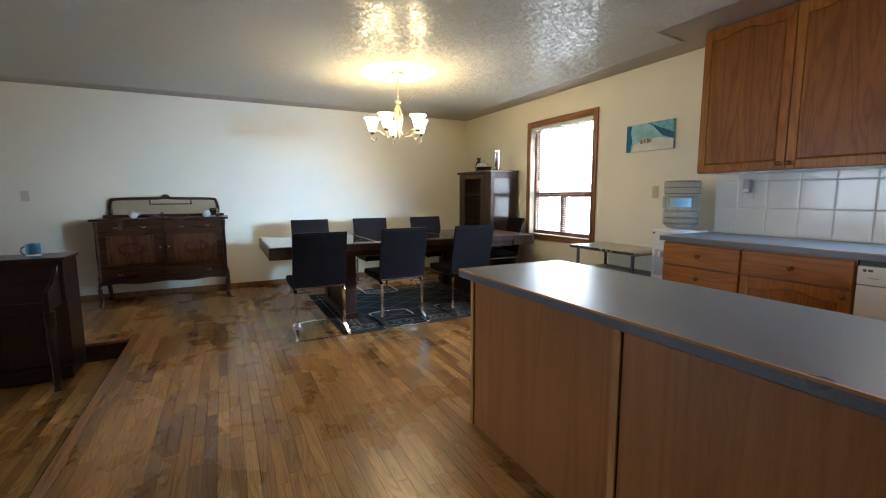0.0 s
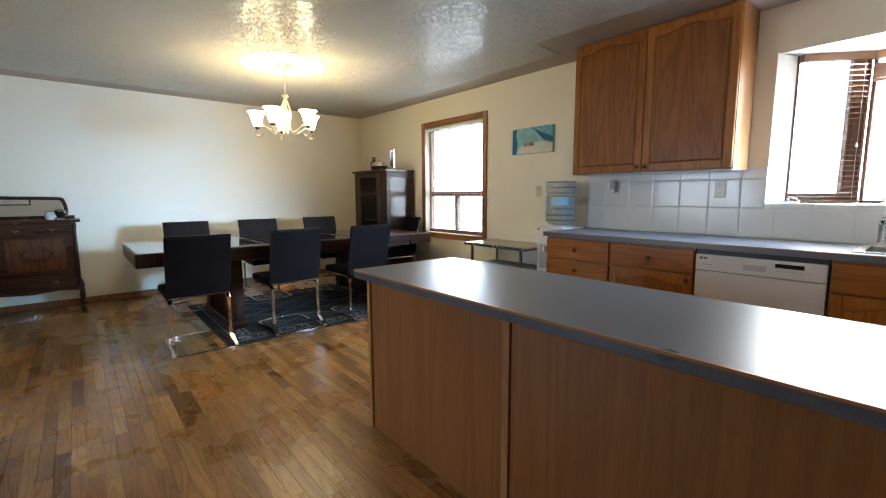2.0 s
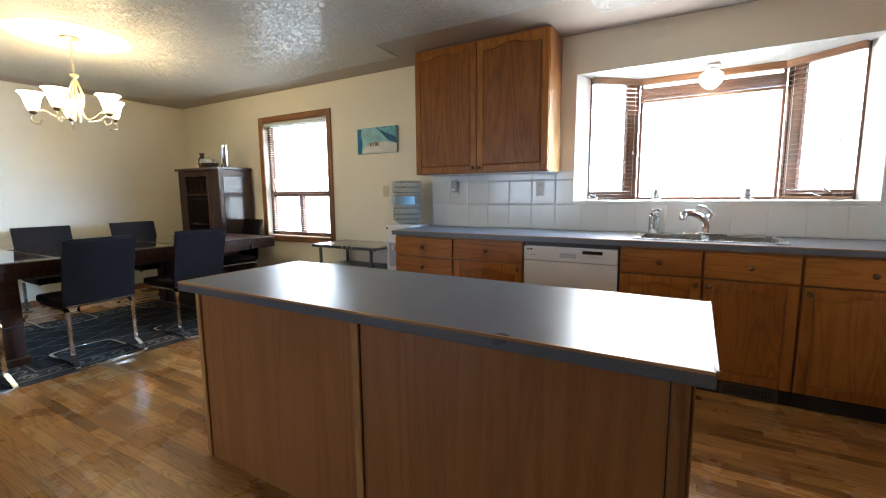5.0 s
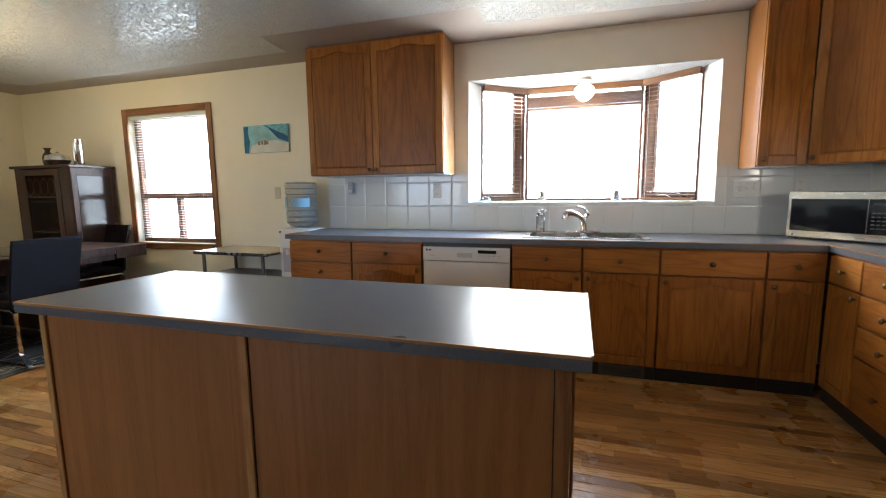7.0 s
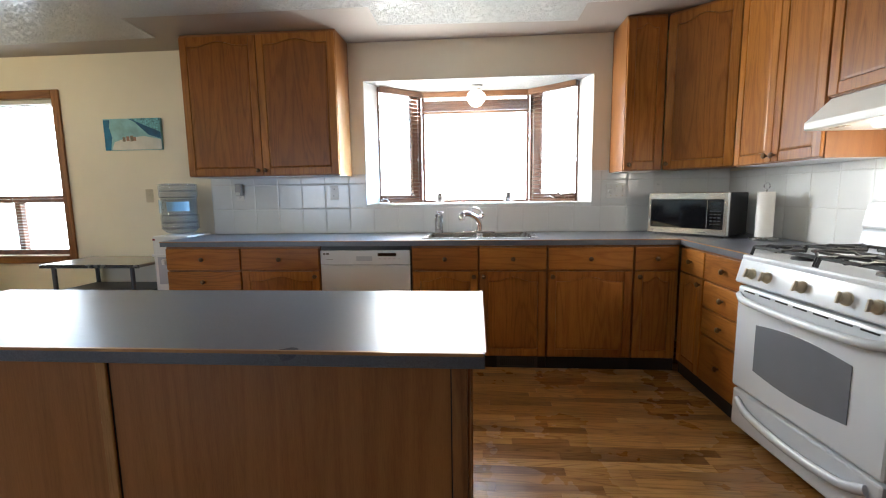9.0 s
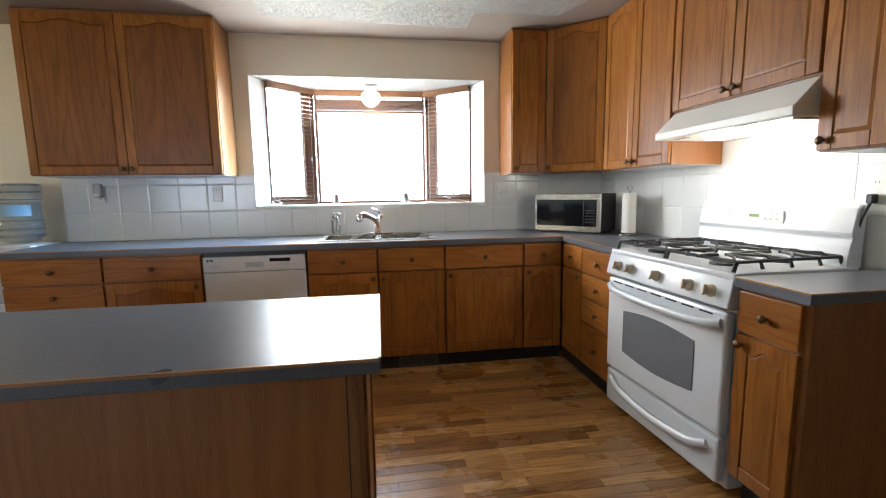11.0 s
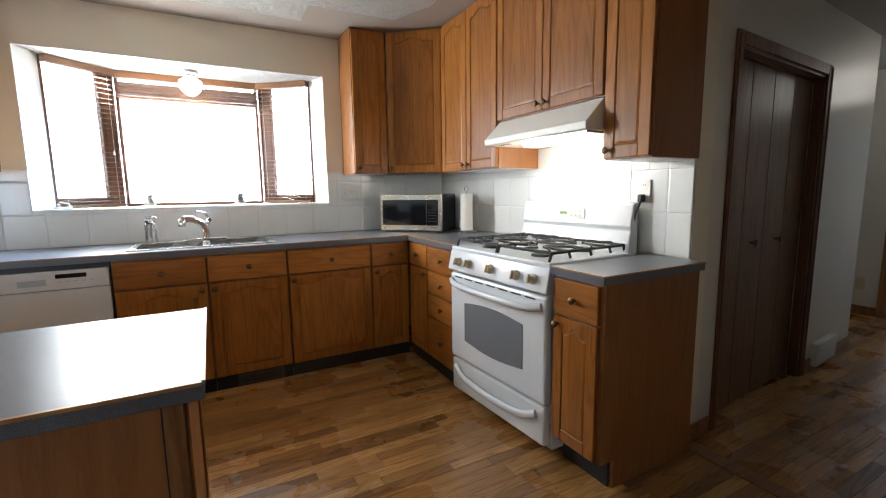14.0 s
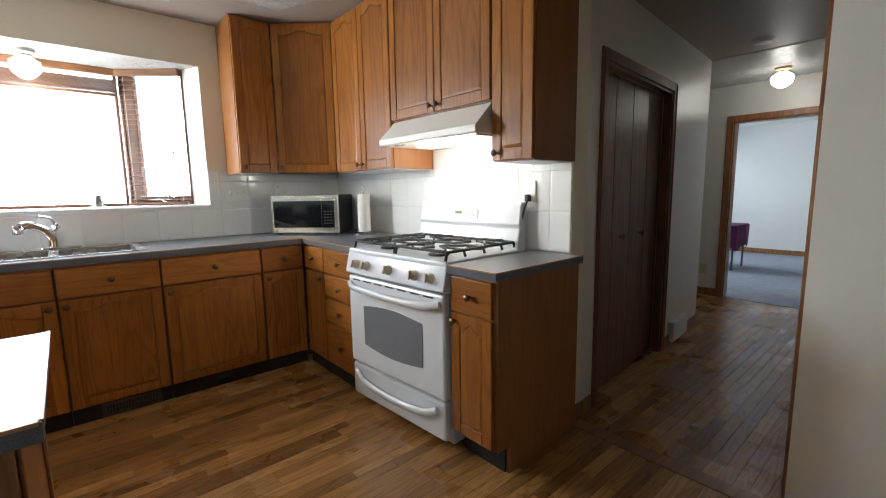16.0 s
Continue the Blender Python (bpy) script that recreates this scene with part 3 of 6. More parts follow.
def bay_light(name, p, q, label, side):
    """One light of the bay between two plan points: frame, pane, and its wooden blind as a thing of its own."""
    p, q = Vector((*p, 0)), Vector((*q, 0))
    length = (q - p).length
    ang = math.degrees(math.atan2(q.y - p.y, q.x - p.x))
    m = pose(p.x, p.y, 0, 0, 0, ang)
    w = casement(name, 0.0, length, BAY[2] + 0.006, BAY[3] - 0.006, 0.035, label, BROWN_TRIM, 0.02)
    w.matrix_basis = m
    pn = part("pane", box(0.02, length - 0.02, 0.033, 0.037, BAY[2] + 0.026, BAY[3] - 0.026), GLASS, w)
    pn.visible_shadow = False
    b = thing("wooden_blind", "brown wooden slat blind, lowered with slats open" if side else "brown wooden slat blind drawn up under the soffit", "blind", m)
    part("headrail", box(0.008, length - 0.008, -0.045, 0.0, BAY[3] - 0.055, BAY[3] - 0.006, 0.003), BLIND_WOOD, b)
    first = None
    n = 26 if side else 16
    for i in range(n):
        z = BAY[2] + 0.05 + i * (BAY[3] - BAY[2] - 0.13) / (n - 1) if side else BAY[3] - 0.085 - i * 0.0058
        if first is None:
            first = part("slat", box(0.012, length - 0.012, -0.024, 0.024, -0.0011, 0.0011), BLIND_WOOD, b)
            s = first
        else:
            s = new("slat", first.data)
            s.parent = b
        s.matrix_basis = pose(0, -0.022, z, 7 if side else random.uniform(-3, 3))
    part("bottom_rail", box(0.012, length - 0.012, -0.046, 0.002, *((BAY[2] + 0.012, BAY[2] + 0.03) if side else (BAY[3] - 0.196, BAY[3] - 0.181)), 0.003), BLIND_WOOD, b)
    if side:
        s0 = length - 0.105 if p.x < -2 else 0.022
        part("sash_rail", box(0.022, length - 0.022, 0.010, 0.060, BAY[2] + 0.0265, BAY[2] + 0.075, 0.004), BROWN_TRIM, w)
        part("sash_stile", box(s0, s0 + 0.083, 0.012, 0.058, BAY[2] + 0.0755, BAY[3] - 0.027, 0.004), BROWN_TRIM, w)
        for x in (0.06, length - 0.06):
            part("cord", tube([(x, -0.022, BAY[2] + 0.02), (x, -0.022, BAY[3] - 0.05)], 0.0012, 5), BLIND, b)
        part("tassel", lathe([(0.001, 0.03), (0.006, 0.02), (0.008, 0.0), (0.001, 0.0)], (length * 0.82, -0.05, BAY[2] + 0.38), 8), BLIND, b)
    return w


bay_light("window_2", outline[0], outline[1], "angled bay window light with brown frame", True)
bay_light("window_3", outline[1], outline[2], "wide centre bay window light with brown frame", False)
we = bay_light("window_4", outline[2], outline[3], "angled bay window light with brown frame", True)
part("crank", tube([(0.16, 0.0, BAY[2] + 0.045), (0.25, -0.035, BAY[2] + 0.05), (0.30, -0.04, BAY[2] + 0.03)], 0.006, 6), STEEL, we, "metal window crank")
setting("backdrop", box(-16, 9, 5.0, 5.05, -1.5, 7.5), OUTSIDE, "overexposed bright daylight outside the windows", "backdrop")
setting("ground", box(-60, 60, 0.6, 80, -0.7, -0.6), mottled("lawn", (0.07, 0.11, 0.03), 0.9, 0.3, 2), "green lawn outside", "ground")
# Window added round the opening for the living room fill, out of view
w5 = casement("window_5", -7.1, -5.1, 0.7, 2.0, SOUTH - 0.08, "unseen window added behind the camera for fill light")
pn = part("pane", box(-7.055, -5.145, SOUTH - 0.083, SOUTH - 0.079, 0.745, 1.955), GLASS, w5)
pn.visible_shadow = False
# Side window added for the bedroom lamp, hidden from the doorway view
w6 = casement("window_6", 5.0, 6.2, 0.8, 2.0, -0.14, "unseen window added to light the bedroom")
pn = part("pane", box(5.045, 6.155, -0.142, -0.138, 0.845, 1.955), GLASS, w6)
pn.visible_shadow = False


# ---- kitchen cabinets ----
def knob(parent, x, z, y=-0.02, mat=BRONZE):
    return part("knob", lathe([(0.006, 0.0), (0.006, -0.012), (0.015, -0.016), (0.016, -0.023), (0.010, -0.029), (0.0, -0.030)], (x, y, z), 12, "y"), mat, parent, "round bronze knob", True)


def arch_z(u, w, h, rail, rise):
    """Lower edge of a cathedral top rail at u across an opening of width w."""
    s = abs(2 * u / w - 1)
    bump = 0.0 if s > 0.72 else 0.5 * (1 + math.cos(math.pi * s / 0.72))
    return h - rail - rise + rise * bump


def door_front(parent, x0, z0, w, h, arched=True, knob_at="r", low=False, name="door"):
    """A framed cabinet door with a raised, arched panel and its knob."""
    t, st, rise = 0.019, 0.055, 0.032 if arched else 0.0
    iw = w - 2 * st
    n = 18
    bm = box(0, st, -t, 0, 0, h, 0.003)
    box(w - st, w, -t, 0, 0, h, 0.003, bm)
    box(st, w - st, -t + 0.001, 0, 0, st, 0.003, bm)
    low_edge = [(st + iw * i / n, arch_z(iw * i / n, iw, h, 0.038, rise)) for i in range(n + 1)]
    prism([(st, h - 0.001), *low_edge, (w - st, h - 0.001)], -t + 0.001, 0.0, "xz", bm)
    d = part(name, bm, OAK_V, parent)
    d.matrix_basis = pose(x0, 0, z0)
    g = 0.0015
    edge = [(st + g + (iw - 2 * g) * i / n, arch_z(g + (iw - 2 * g) * i / n, iw, h, 0.038, rise) - g) for i in range(n + 1)]
    inner = [(st + 0.013 + (iw - 0.026) * i / n, arch_z(0.013 + (iw - 0.026) * i / n, iw, h, 0.038, rise) - 0.013) for i in range(n + 1)]
    pb = bmesh.new()
    lo = [pb.verts.new((x, -0.0142, z)) for x, z in [*edge, (w - st - g, st + g), (st + g, st + g)]]
    hi = [pb.verts.new((x, -0.0175, z)) for x, z in [*inner, (w - st - 0.013, st + 0.013), (st + 0.013, st + 0.013)]]
    bk = [pb.verts.new((x, -0.002, z)) for x, z in [*edge, (w - st - g, st + g), (st + g, st + g)]]
    pb.faces.new(hi)
    pb.faces.new(bk[::-1])
    for a, b2 in ((lo, hi), (bk, lo)):
        for i in range(len(a)):
            j = (i + 1) % len(a)
            pb.faces.new((a[i], a[j], b2[j], b2[i]))
    part("panel", pb, OAK_V, d)
    kx = w - 0.028 if knob_at == "r" else 0.028
    knob(d, kx, 0.035 if low else h - 0.035)
    return d


def drawer_front(parent, x0, z0, w, h, knobs=True):
    d = part("drawer", box(0, w, -0.019, 0, 0, h, 0.004, None, 2), OAK_H if abs(parent.matrix_basis[0][0]) > 0.5 else OAK_H_EAST, parent)
    d.matrix_basis = pose(x0, 0, z0)
    if knobs:
        knob(d, w / 2, h / 2)
    return d


def base_cabinet(w, m, layout, label, knob_at="r", end=False, depth=0.59):
    foot, back = (0.125, 0.075) if end else (0.085, 0.012)
    c = thing("base_cabinet", label, "cabinet", m, "base cabinets")
    bm = box(0.001, w - 0.001, 0.0, depth, foot, 0.872, 0.001)
    part("body", bm, OAK_PLAIN, c)
    part("toe_kick", box(0.001, w - 0.001, back - 0.01, back, 0.0, foot - 0.0005), TOE, c, "black recessed toe kick")
    g = 0.006
    if layout == "door":
        drawer_front(c, g, 0.706, w - 2 * g, 0.154)
        door_front(c, g, foot + 0.006, w - 2 * g, 0.690 - foot, True, knob_at)
    elif layout == "drawers":
        z = foot + 0.006
        for hh in (0.278, 0.150, 0.150, 0.154):
            drawer_front(c, g, z, w - 2 * g, hh)
            z += hh + 0.0125
    if end:
        pts = [(0.0, foot), (0.0, 0.872), (depth, 0.872), (depth, 0.0), (back, 0.0), (back, foot)]
        part("end_panel", prism(pts, w, w + 0.016, "yz"), OAK_PLAIN, c)
    return c


FY = -0.61
for x0, x1, lay, lab, kn in ((-4.235, -3.668, "drawers", "oak base cabinet with four drawers under a grey counter", "r"),
                             (-3.668, -3.085, "door", "oak base cabinet with a drawer and an arched door", "r"),
                             (-2.43, -1.962, "door", "oak sink base cabinet with a drawer front and arched door", "r"),
                             (-1.962, -1.497, "door", "oak sink base cabinet with a drawer front and arched door", "l"),
                             (-1.497, -0.925, "door", "wide oak base cabinet with a drawer and an arched door", "l"),
                             (-0.925, -0.632, "door", "narrow oak corner base cabinet with drawer and door", "l")):
    base_cabinet(x1 - x0, pose(x0, FY, 0), lay, lab, kn)
FX = -0.61
for y0, y1, lay, lab, kn, en in ((-0.632, -0.930, "door", "narrow oak corner base cabinet with drawer and door", "r", False),
                                 (-0.930, -1.362, "drawers", "oak base cabinet with four drawers beside the range", "r", False),
                                 (-2.180, -2.436, "door", "slim oak end cabinet with a drawer and an arched door", "l", True)):
    base_cabinet(y0 - y1, pose(FX, y0, 0, 0, 0, -90), lay, lab, kn, en)
vent = thing("floor_register", "dark bronze slotted heat register set in the toe kick", "vent", pose(-1.838, FY - 0.002, 0))
REGISTER = mottled("bronze_register", (0.055, 0.048, 0.042), 0.42, 0.15, 30)
part("frame", wall_with_holes(0, 0.285, 0.004, 0.082, -0.006, 0.0, [(0.022, 0.263, 0.018, 0.068)], "xz"), REGISTER, vent, "bronze frame")
part("backing", box(0.0225, 0.2625, -0.0015, 0.0, 0.0185, 0.0675), BLACK, vent, "black duct mouth")
for i in range(16):
    part("fin", box(0.029 + i * 0.0147, 0.034 + i * 0.0147, -0.005, -0.0018, 0.0185, 0.0675), REGISTER, vent)
part("fin", box(0.0225, 0.2625, -0.0058, -0.0051, 0.041, 0.045), REGISTER, vent)


def upper_cabinet(w, m, doors, label, z0=1.385, depth=0.315, kn="in", side=True):
    c = thing("wall_cabinet", label, "cabinet", m, "wall cabinets")
    part("body", box(0.0, w, 0.0, depth, z0, CEIL - 0.004, 0.001), OAK_PLAIN, c)
    part("underside", box(0.012, w - 0.012, 0.015, depth - 0.002, z0 - 0.003, z0 - 0.0005), WHITE, c, "white melamine underside")
    g = 0.004
    dw = (w - g) / doors - g
    for i in range(doors):
        k = "r" if (doors == 2 and i == 0) or kn == "r" else "l"
        door_front(c, g + i * (dw + g), z0 + 0.006, dw, CEIL - 0.03 - z0, True, k, True)
    return c


UY = -0.32
upper_cabinet(1.195, pose(-4.198, UY, 0), 2, "tall oak wall cabinet with two arched doors")
upper_cabinet(0.268, pose(-0.926, UY, 0), 1, "narrow oak wall cabinet beside the bay window", kn="l", z0=1.376)
diag = math.hypot(0.325, 0.30)
dc = thing("wall_cabinet", "diagonal oak corner wall cabinet with one arched door", "cabinet", pose(-0.648, -0.322, 0, 0, 0, -math.degrees(math.atan2(0.30, 0.325))), "wall cabinets")
part("body", box(0.004, diag - 0.004, 0.0, 0.2, 1.377, CEIL - 0.004, 0.001), OAK_PLAIN, dc)
door_front(dc, 0.006, 1.383, diag - 0.012, CEIL - 0.03 - 1.377, True, "l", True)
UX = -0.32
upper_cabinet(0.71, pose(UX, -0.632, 0, 0, 0, -90), 2, "oak wall cabinet with two arched doors over the counter", z0=1.374)
upper_cabinet(0.815, pose(UX, -1.346, 0, 0, 0, -90), 2, "short oak wall cabinet with two arched doors over the hood", z0=1.648)
upper_cabinet(0.242, pose(UX, -2.166, 0, 0, 0, -90), 1, "narrow oak end wall cabinet with one arched door", kn="l", z0=1.363)

# ---- counters ----
ctop = thing("countertop", "dark grey speckled laminate countertop with a thin oak edge line", "countertop")
# runs round the sink cut-out and the range
part("slab", wall_with_holes(-4.262, -0.636, -0.636, -0.012, 0.876, 0.914, [(-2.33, -1.58, -0.53, -0.09)], "xy"), LAMINATE, ctop)
part("slab", box(-0.636, -0.012, -1.366, -0.012, 0.876, 0.9138), LAMINATE, ctop)
part("slab", box(-0.646, -0.012, -2.470, -2.186, 0.874, 0.9115), LAMINATE, ctop)
part("edge_strip", box(-4.262, -0.64, -0.6395, -0.6362, 0.9085, 0.9142), OAK_EDGE, ctop, "thin oak edge line")
part("edge_strip", box(-0.6395, -0.6362, -1.366, -0.64, 0.9085, 0.9142), OAK_EDGE, ctop, "thin oak edge line")
part("edge_strip", box(-0.6495, -0.6462, -2.4735, -2.186, 0.906, 0.9117), OAK_EDGE, ctop, "thin oak edge line")
part("edge_strip", box(-0.6462, -0.012, -2.4735, -2.4702, 0.906, 0.9117), OAK_EDGE, ctop, "thin oak edge line")

# island
IX0, IX1, IY0, IY1, IZ = -3.99, -1.958, -2.57, -1.885, 0.842
isl = thing("kitchen_island", "oak-panelled kitchen island with a grey laminate top", "island")
part("body", box(IX0 + 0.045, IX1 - 0.045, IY0 + 0.06, IY1 - 0.045, 0.0, IZ - 0.04), ISLAND_OAK, isl)
part("worktop", box(IX0, IX1, IY0, IY1, IZ - 0.04, IZ, 0.003), LAMINATE, isl, "dark grey speckled laminate top")
part("edge_strip", box(IX0 + 0.004, IX1 - 0.004, IY0 - 0.003, IY0 + 0.006, IZ - 0.007, IZ + 0.0012), OAK_EDGE, isl, "thin oak edge line")
part("edge_strip", box(IX1 - 0.006, IX1 + 0.003, IY0 + 0.008, IY1, IZ - 0.007, IZ + 0.0012), OAK_EDGE, isl, "thin oak edge line")
part("edge_strip", box(IX0 - 0.003, IX0 + 0.006, IY0 + 0.008, IY1, IZ - 0.007, IZ + 0.0012), OAK_EDGE, isl, "thin oak edge line")
for x, w, mt in ((IX0 + 0.04, 0.028, OAK_EDGE_V), (-3.022, 0.030, OAK_EDGE_V), (IX1 - 0.085, 0.040, OAK_TRIM)):
    part("batten", box(x, x + w, IY0 + 0.050, IY0 + 0.059, 0.0, IZ - 0.041, 0.002), mt, isl, "upright oak cover strip")
for x in (-2.9915, IX1 - 0.0885):
    part("joint_gap", box(x, x + 0.003, IY0 + 0.0585, IY0 + 0.0605, 0.0, IZ - 0.041), TOE, isl, "dark panel joint")
for y in (IY0 + 0.062, IY1 - 0.09):
    part("corner_post", box(IX1 - 0.044, IX1 - 0.036, y, y + 0.045, 0.0, IZ - 0.041, 0.002), OAK_TRIM, isl)

# ---- kitchen appliances and fittings ----
rg = thing("gas_range", "white freestanding gas range with black grates and oven window", "range", pose(-0.645, -1.374, 0, 0, 0, -86.8))
RW = 0.795
part("body", box(0.0, RW, 0.0, 0.56, 0.03, 0.885, 0.004), ENAMEL, rg)
dr = part("storage_drawer", box(0.012, RW - 0.012, -0.045, -0.002, 0.055, 0.245, 0.012, None, 2), ENAMEL, rg, "white storage drawer with a moulded pull")
part("pull", tube(smooth_path([(0.06, -0.05, 0.20), (0.16, -0.064, 0.165), (0.40, -0.070, 0.150), (0.635, -0.064, 0.165), (0.735, -0.05, 0.20)], 5), 0.013, 10, None, False, (0.022, 0.028)), ENAMEL, dr, "", True)
od = part("oven_door", box(0.008, RW - 0.008, -0.05, -0.002, 0.258, 0.765, 0.012, None, 2), ENAMEL, rg, "white oven door with a grey window")
n = 14
low = [(0.155 + 0.485 * i / n, 0.385 - 0.022 * math.sin(math.pi * i / n)) for i in range(n + 1)]
top = [(0.640 - 0.485 * i / n, 0.605 + 0.022 * math.sin(math.pi * i / n)) for i in range(n + 1)]
part("oven_window", prism(low + top, -0.053, -0.049, "xz"), DARKGLASS, od, "dark grey oven window with bowed edges")
part("oven_handle", tube(smooth_path([(0.03, -0.055, 0.72), (0.12, -0.083, 0.708), (0.40, -0.090, 0.702), (0.675, -0.083, 0.708), (0.767, -0.055, 0.72)], 5), 0.014, 10, None, False, (0.022, 0.026)), ENAMEL, od, "", True)
for i in range(7):
    part("vent_slot", box(0.06 + i * 0.099, 0.128 + i * 0.099, -0.0525, -0.049, 0.742, 0.749), BLACK, od)
cp = part("control_panel", prism([(-0.045, 0.775), (-0.062, 0.785), (-0.036, 0.895), (0.0, 0.905), (0.05, 0.905), (0.05, 0.775)], 0.0, RW, "yz", None, 0.004), ENAMEL, rg, "sloping white control panel")
for x in (0.10, 0.20, 0.39, 0.59, 0.705):
    k = part("burner_knob", lathe([(0.026, 0.0), (0.026, -0.006), (0.021, -0.010), (0.019, -0.026), (0.015, -0.030), (0.0, -0.030)], (0, 0, 0), 18, "y"), ALMOND, cp, "almond burner knob", True)
    k.matrix_basis = pose(x, -0.049, 0.835, -12, random.choice((0, 0, 12)), 0)
    part("grip", box(-0.006, 0.006, -0.040, -0.028, -0.022, 0.022, 0.003), ALMOND, k)
part("cooktop", box(0.0, RW, -0.035, 0.56, 0.886, 0.916, 0.008, None, 2), ENAMEL, rg, "white enamel cooktop")
for cx in (0.20, 0.596):
    for cy in (0.11, 0.39):
        bn = part("burner", lathe([(0.055, 0.916), (0.052, 0.926), (0.035, 0.93), (0.035, 0.938), (0.0, 0.94)], (cx, cy, 0), 18), IRON, rg, "black burner head", True)
for gx0, gx1 in ((0.03, 0.391), (0.403, 0.765)):
    g = tube([(gx0, 0.0, 0.955), (gx1, 0.0, 0.955), (gx1, 0.50, 0.955), (gx0, 0.50, 0.955)], 0.0075, 6, None, True)
    mid = (gx0 + gx1) / 2
    for cy in (0.11, 0.25, 0.39):
        tube([(gx0 - 0.012, cy, 0.925), (gx0, cy, 0.955), (mid - 0.03, cy, 0.960)], 0.0075, 6, g)
        tube([(gx1 + 0.012, cy, 0.925), (gx1, cy, 0.955), (mid + 0.03, cy, 0.960)], 0.0075, 6, g)
    for yy in ((-0.012, 0.09), (0.13, 0.36), (0.41, 0.512)):
        tube([(mid, yy[0], 0.955), (mid, (yy[0] + yy[1]) / 2, 0.962), (mid, yy[1], 0.957)], 0.0075, 6, g)
    for px, py in ((gx0, 0.0), (gx1, 0.0), (gx0, 0.50), (gx1, 0.50)):
        tube([(px, py, 0.955), (px, py - 0.012 if py == 0 else py + 0.012, 0.917)], 0.0075, 6, g)
    for cy in (0.11, 0.39):
        for sx in (-1, 1):
            tube([(mid + sx * 0.145, cy - 0.085, 0.955), (mid + sx * 0.135, cy - 0.075, 0.966), (mid + sx * 0.055, cy - 0.028, 0.964)], 0.0065, 6, g)
            tube([(mid + sx * 0.145, cy + 0.085, 0.955), (mid + sx * 0.135, cy + 0.075, 0.966), (mid + sx * 0.055, cy + 0.028, 0.964)], 0.0065, 6, g)
    part("grate", g, IRON, rg, "black cast iron grate", True)
bg = part("backguard", prism([(0.50, 0.905), (0.515, 1.00), (0.525, 1.03), (0.515, 1.045), (0.535, 1.155), (0.55, 1.165), (0.578, 1.165), (0.578, 0.905)], 0.004, RW - 0.004, "yz", None, 0.006), ENAMEL, rg, "white curved backguard")
part("clock", box(0.32, 0.375, 0.517, 0.524, 1.095, 1.11), LCD, bg, "small green clock display")

part("touch_panel", box(0.20, 0.50, 0.5175, 0.5225, 1.065, 1.135, 0.004), mottled("touch_panel_white", (0.70, 0.70, 0.69), 0.25), bg, "pale control field")
for i in range(6):
    part("button", box(0.40 + (i % 3) * 0.030, 0.416 + (i % 3) * 0.030, 0.515, 0.5178, 1.085 + (i // 3) * 0.024, 1.096 + (i // 3) * 0.024, 0.001), mottled("button_pale", (0.45, 0.45, 0.45), 0.4), bg)

hd = thing("range_hood", "white under-cabinet range hood with its lamp lit", "hood", pose(UX, -1.350, 0, 0, 0, -90))
part("shell", prism([(0.0, 1.645), (-0.100, 1.545), (-0.112, 1.535), (-0.112, 1.503), (-0.104, 1.498), (0.30, 1.498), (0.315, 1.645)], 0.002, 0.803, "yz", None, 0.002), HOOD, hd)
part("grease_filter", box(0.53, 0.78, -0.085, 0.24, 1.490, 1.4975), STEEL, hd, "greasy metal filter")
ln = part("lamp_lens", box(0.32, 0.50, -0.085, 0.03, 1.468, 1.4975, 0.010), LENS, hd, "lit lamp lens")
for i in range(3):
    part("switch", box(0.10 + i * 0.035, 0.118 + i * 0.035, -0.075, -0.045, 1.4955, 1.4978, 0.001), mottled("hood_switch", (0.25, 0.20, 0.14), 0.5), hd, "small brown switch")
part("filter_rail", box(0.52, 0.79, -0.092, -0.086, 1.486, 1.4975, 0.001), STEEL, hd)
bulb("hood_lamp", (-0.21, -1.745, 1.385), 7.5, (1.0, 0.88, 0.70), 0.04)

dw = thing("dishwasher", "white dishwasher with a small black display", "dishwasher", pose(-3.078, FY, 0))
part("door", box(0.004, 0.640, -0.028, 0.0, 0.105, 0.742, 0.004), ENAMEL, dw)
pnl = part("control_panel", box(0.004, 0.640, -0.030, 0.0, 0.745, 0.845, 0.004), ENAMEL, dw)
part("display", box(0.415, 0.545, -0.0315, -0.0295, 0.805, 0.828), BLACKGLASS, pnl, "black display")
part("pocket_handle", box(0.262, 0.375, -0.0315, -0.0295, 0.772, 0.805), mottled("pocket_grey", (0.42, 0.46, 0.52), 0.4), pnl, "grey pocket handle")
part("badge", lathe([(0.009, -0.0315), (0.0, -0.032)], (0.035, 0, 0.822), 12, "y"), mottled("badge_grey", (0.10, 0.09, 0.09), 0.4), pnl, "round grey badge")
part("badge_bar", box(0.048, 0.068, -0.0315, -0.0295, 0.816, 0.829), mottled("badge_dark", (0.10, 0.09, 0.09), 0.4), pnl)
part("print_bar", box(0.045, 0.095, -0.0312, -0.0295, 0.781, 0.785), mottled("print_grey", (0.35, 0.35, 0.36), 0.5), pnl)
for i in range(5):
    part("button", box(0.42 + i * 0.034, 0.437 + i * 0.034, -0.0314, -0.0295, 0.785, 0.789), mottled("button_grey", (0.45, 0.45, 0.46), 0.5), pnl)
part("body", box(0.002, 0.642, 0.002, 0.55, 0.10, 0.872), BLACK, dw, "black tub edge")
part("kick_plate", box(0.004, 0.640, 0.05, 0.065, 0.0, 0.10), TOE, dw)

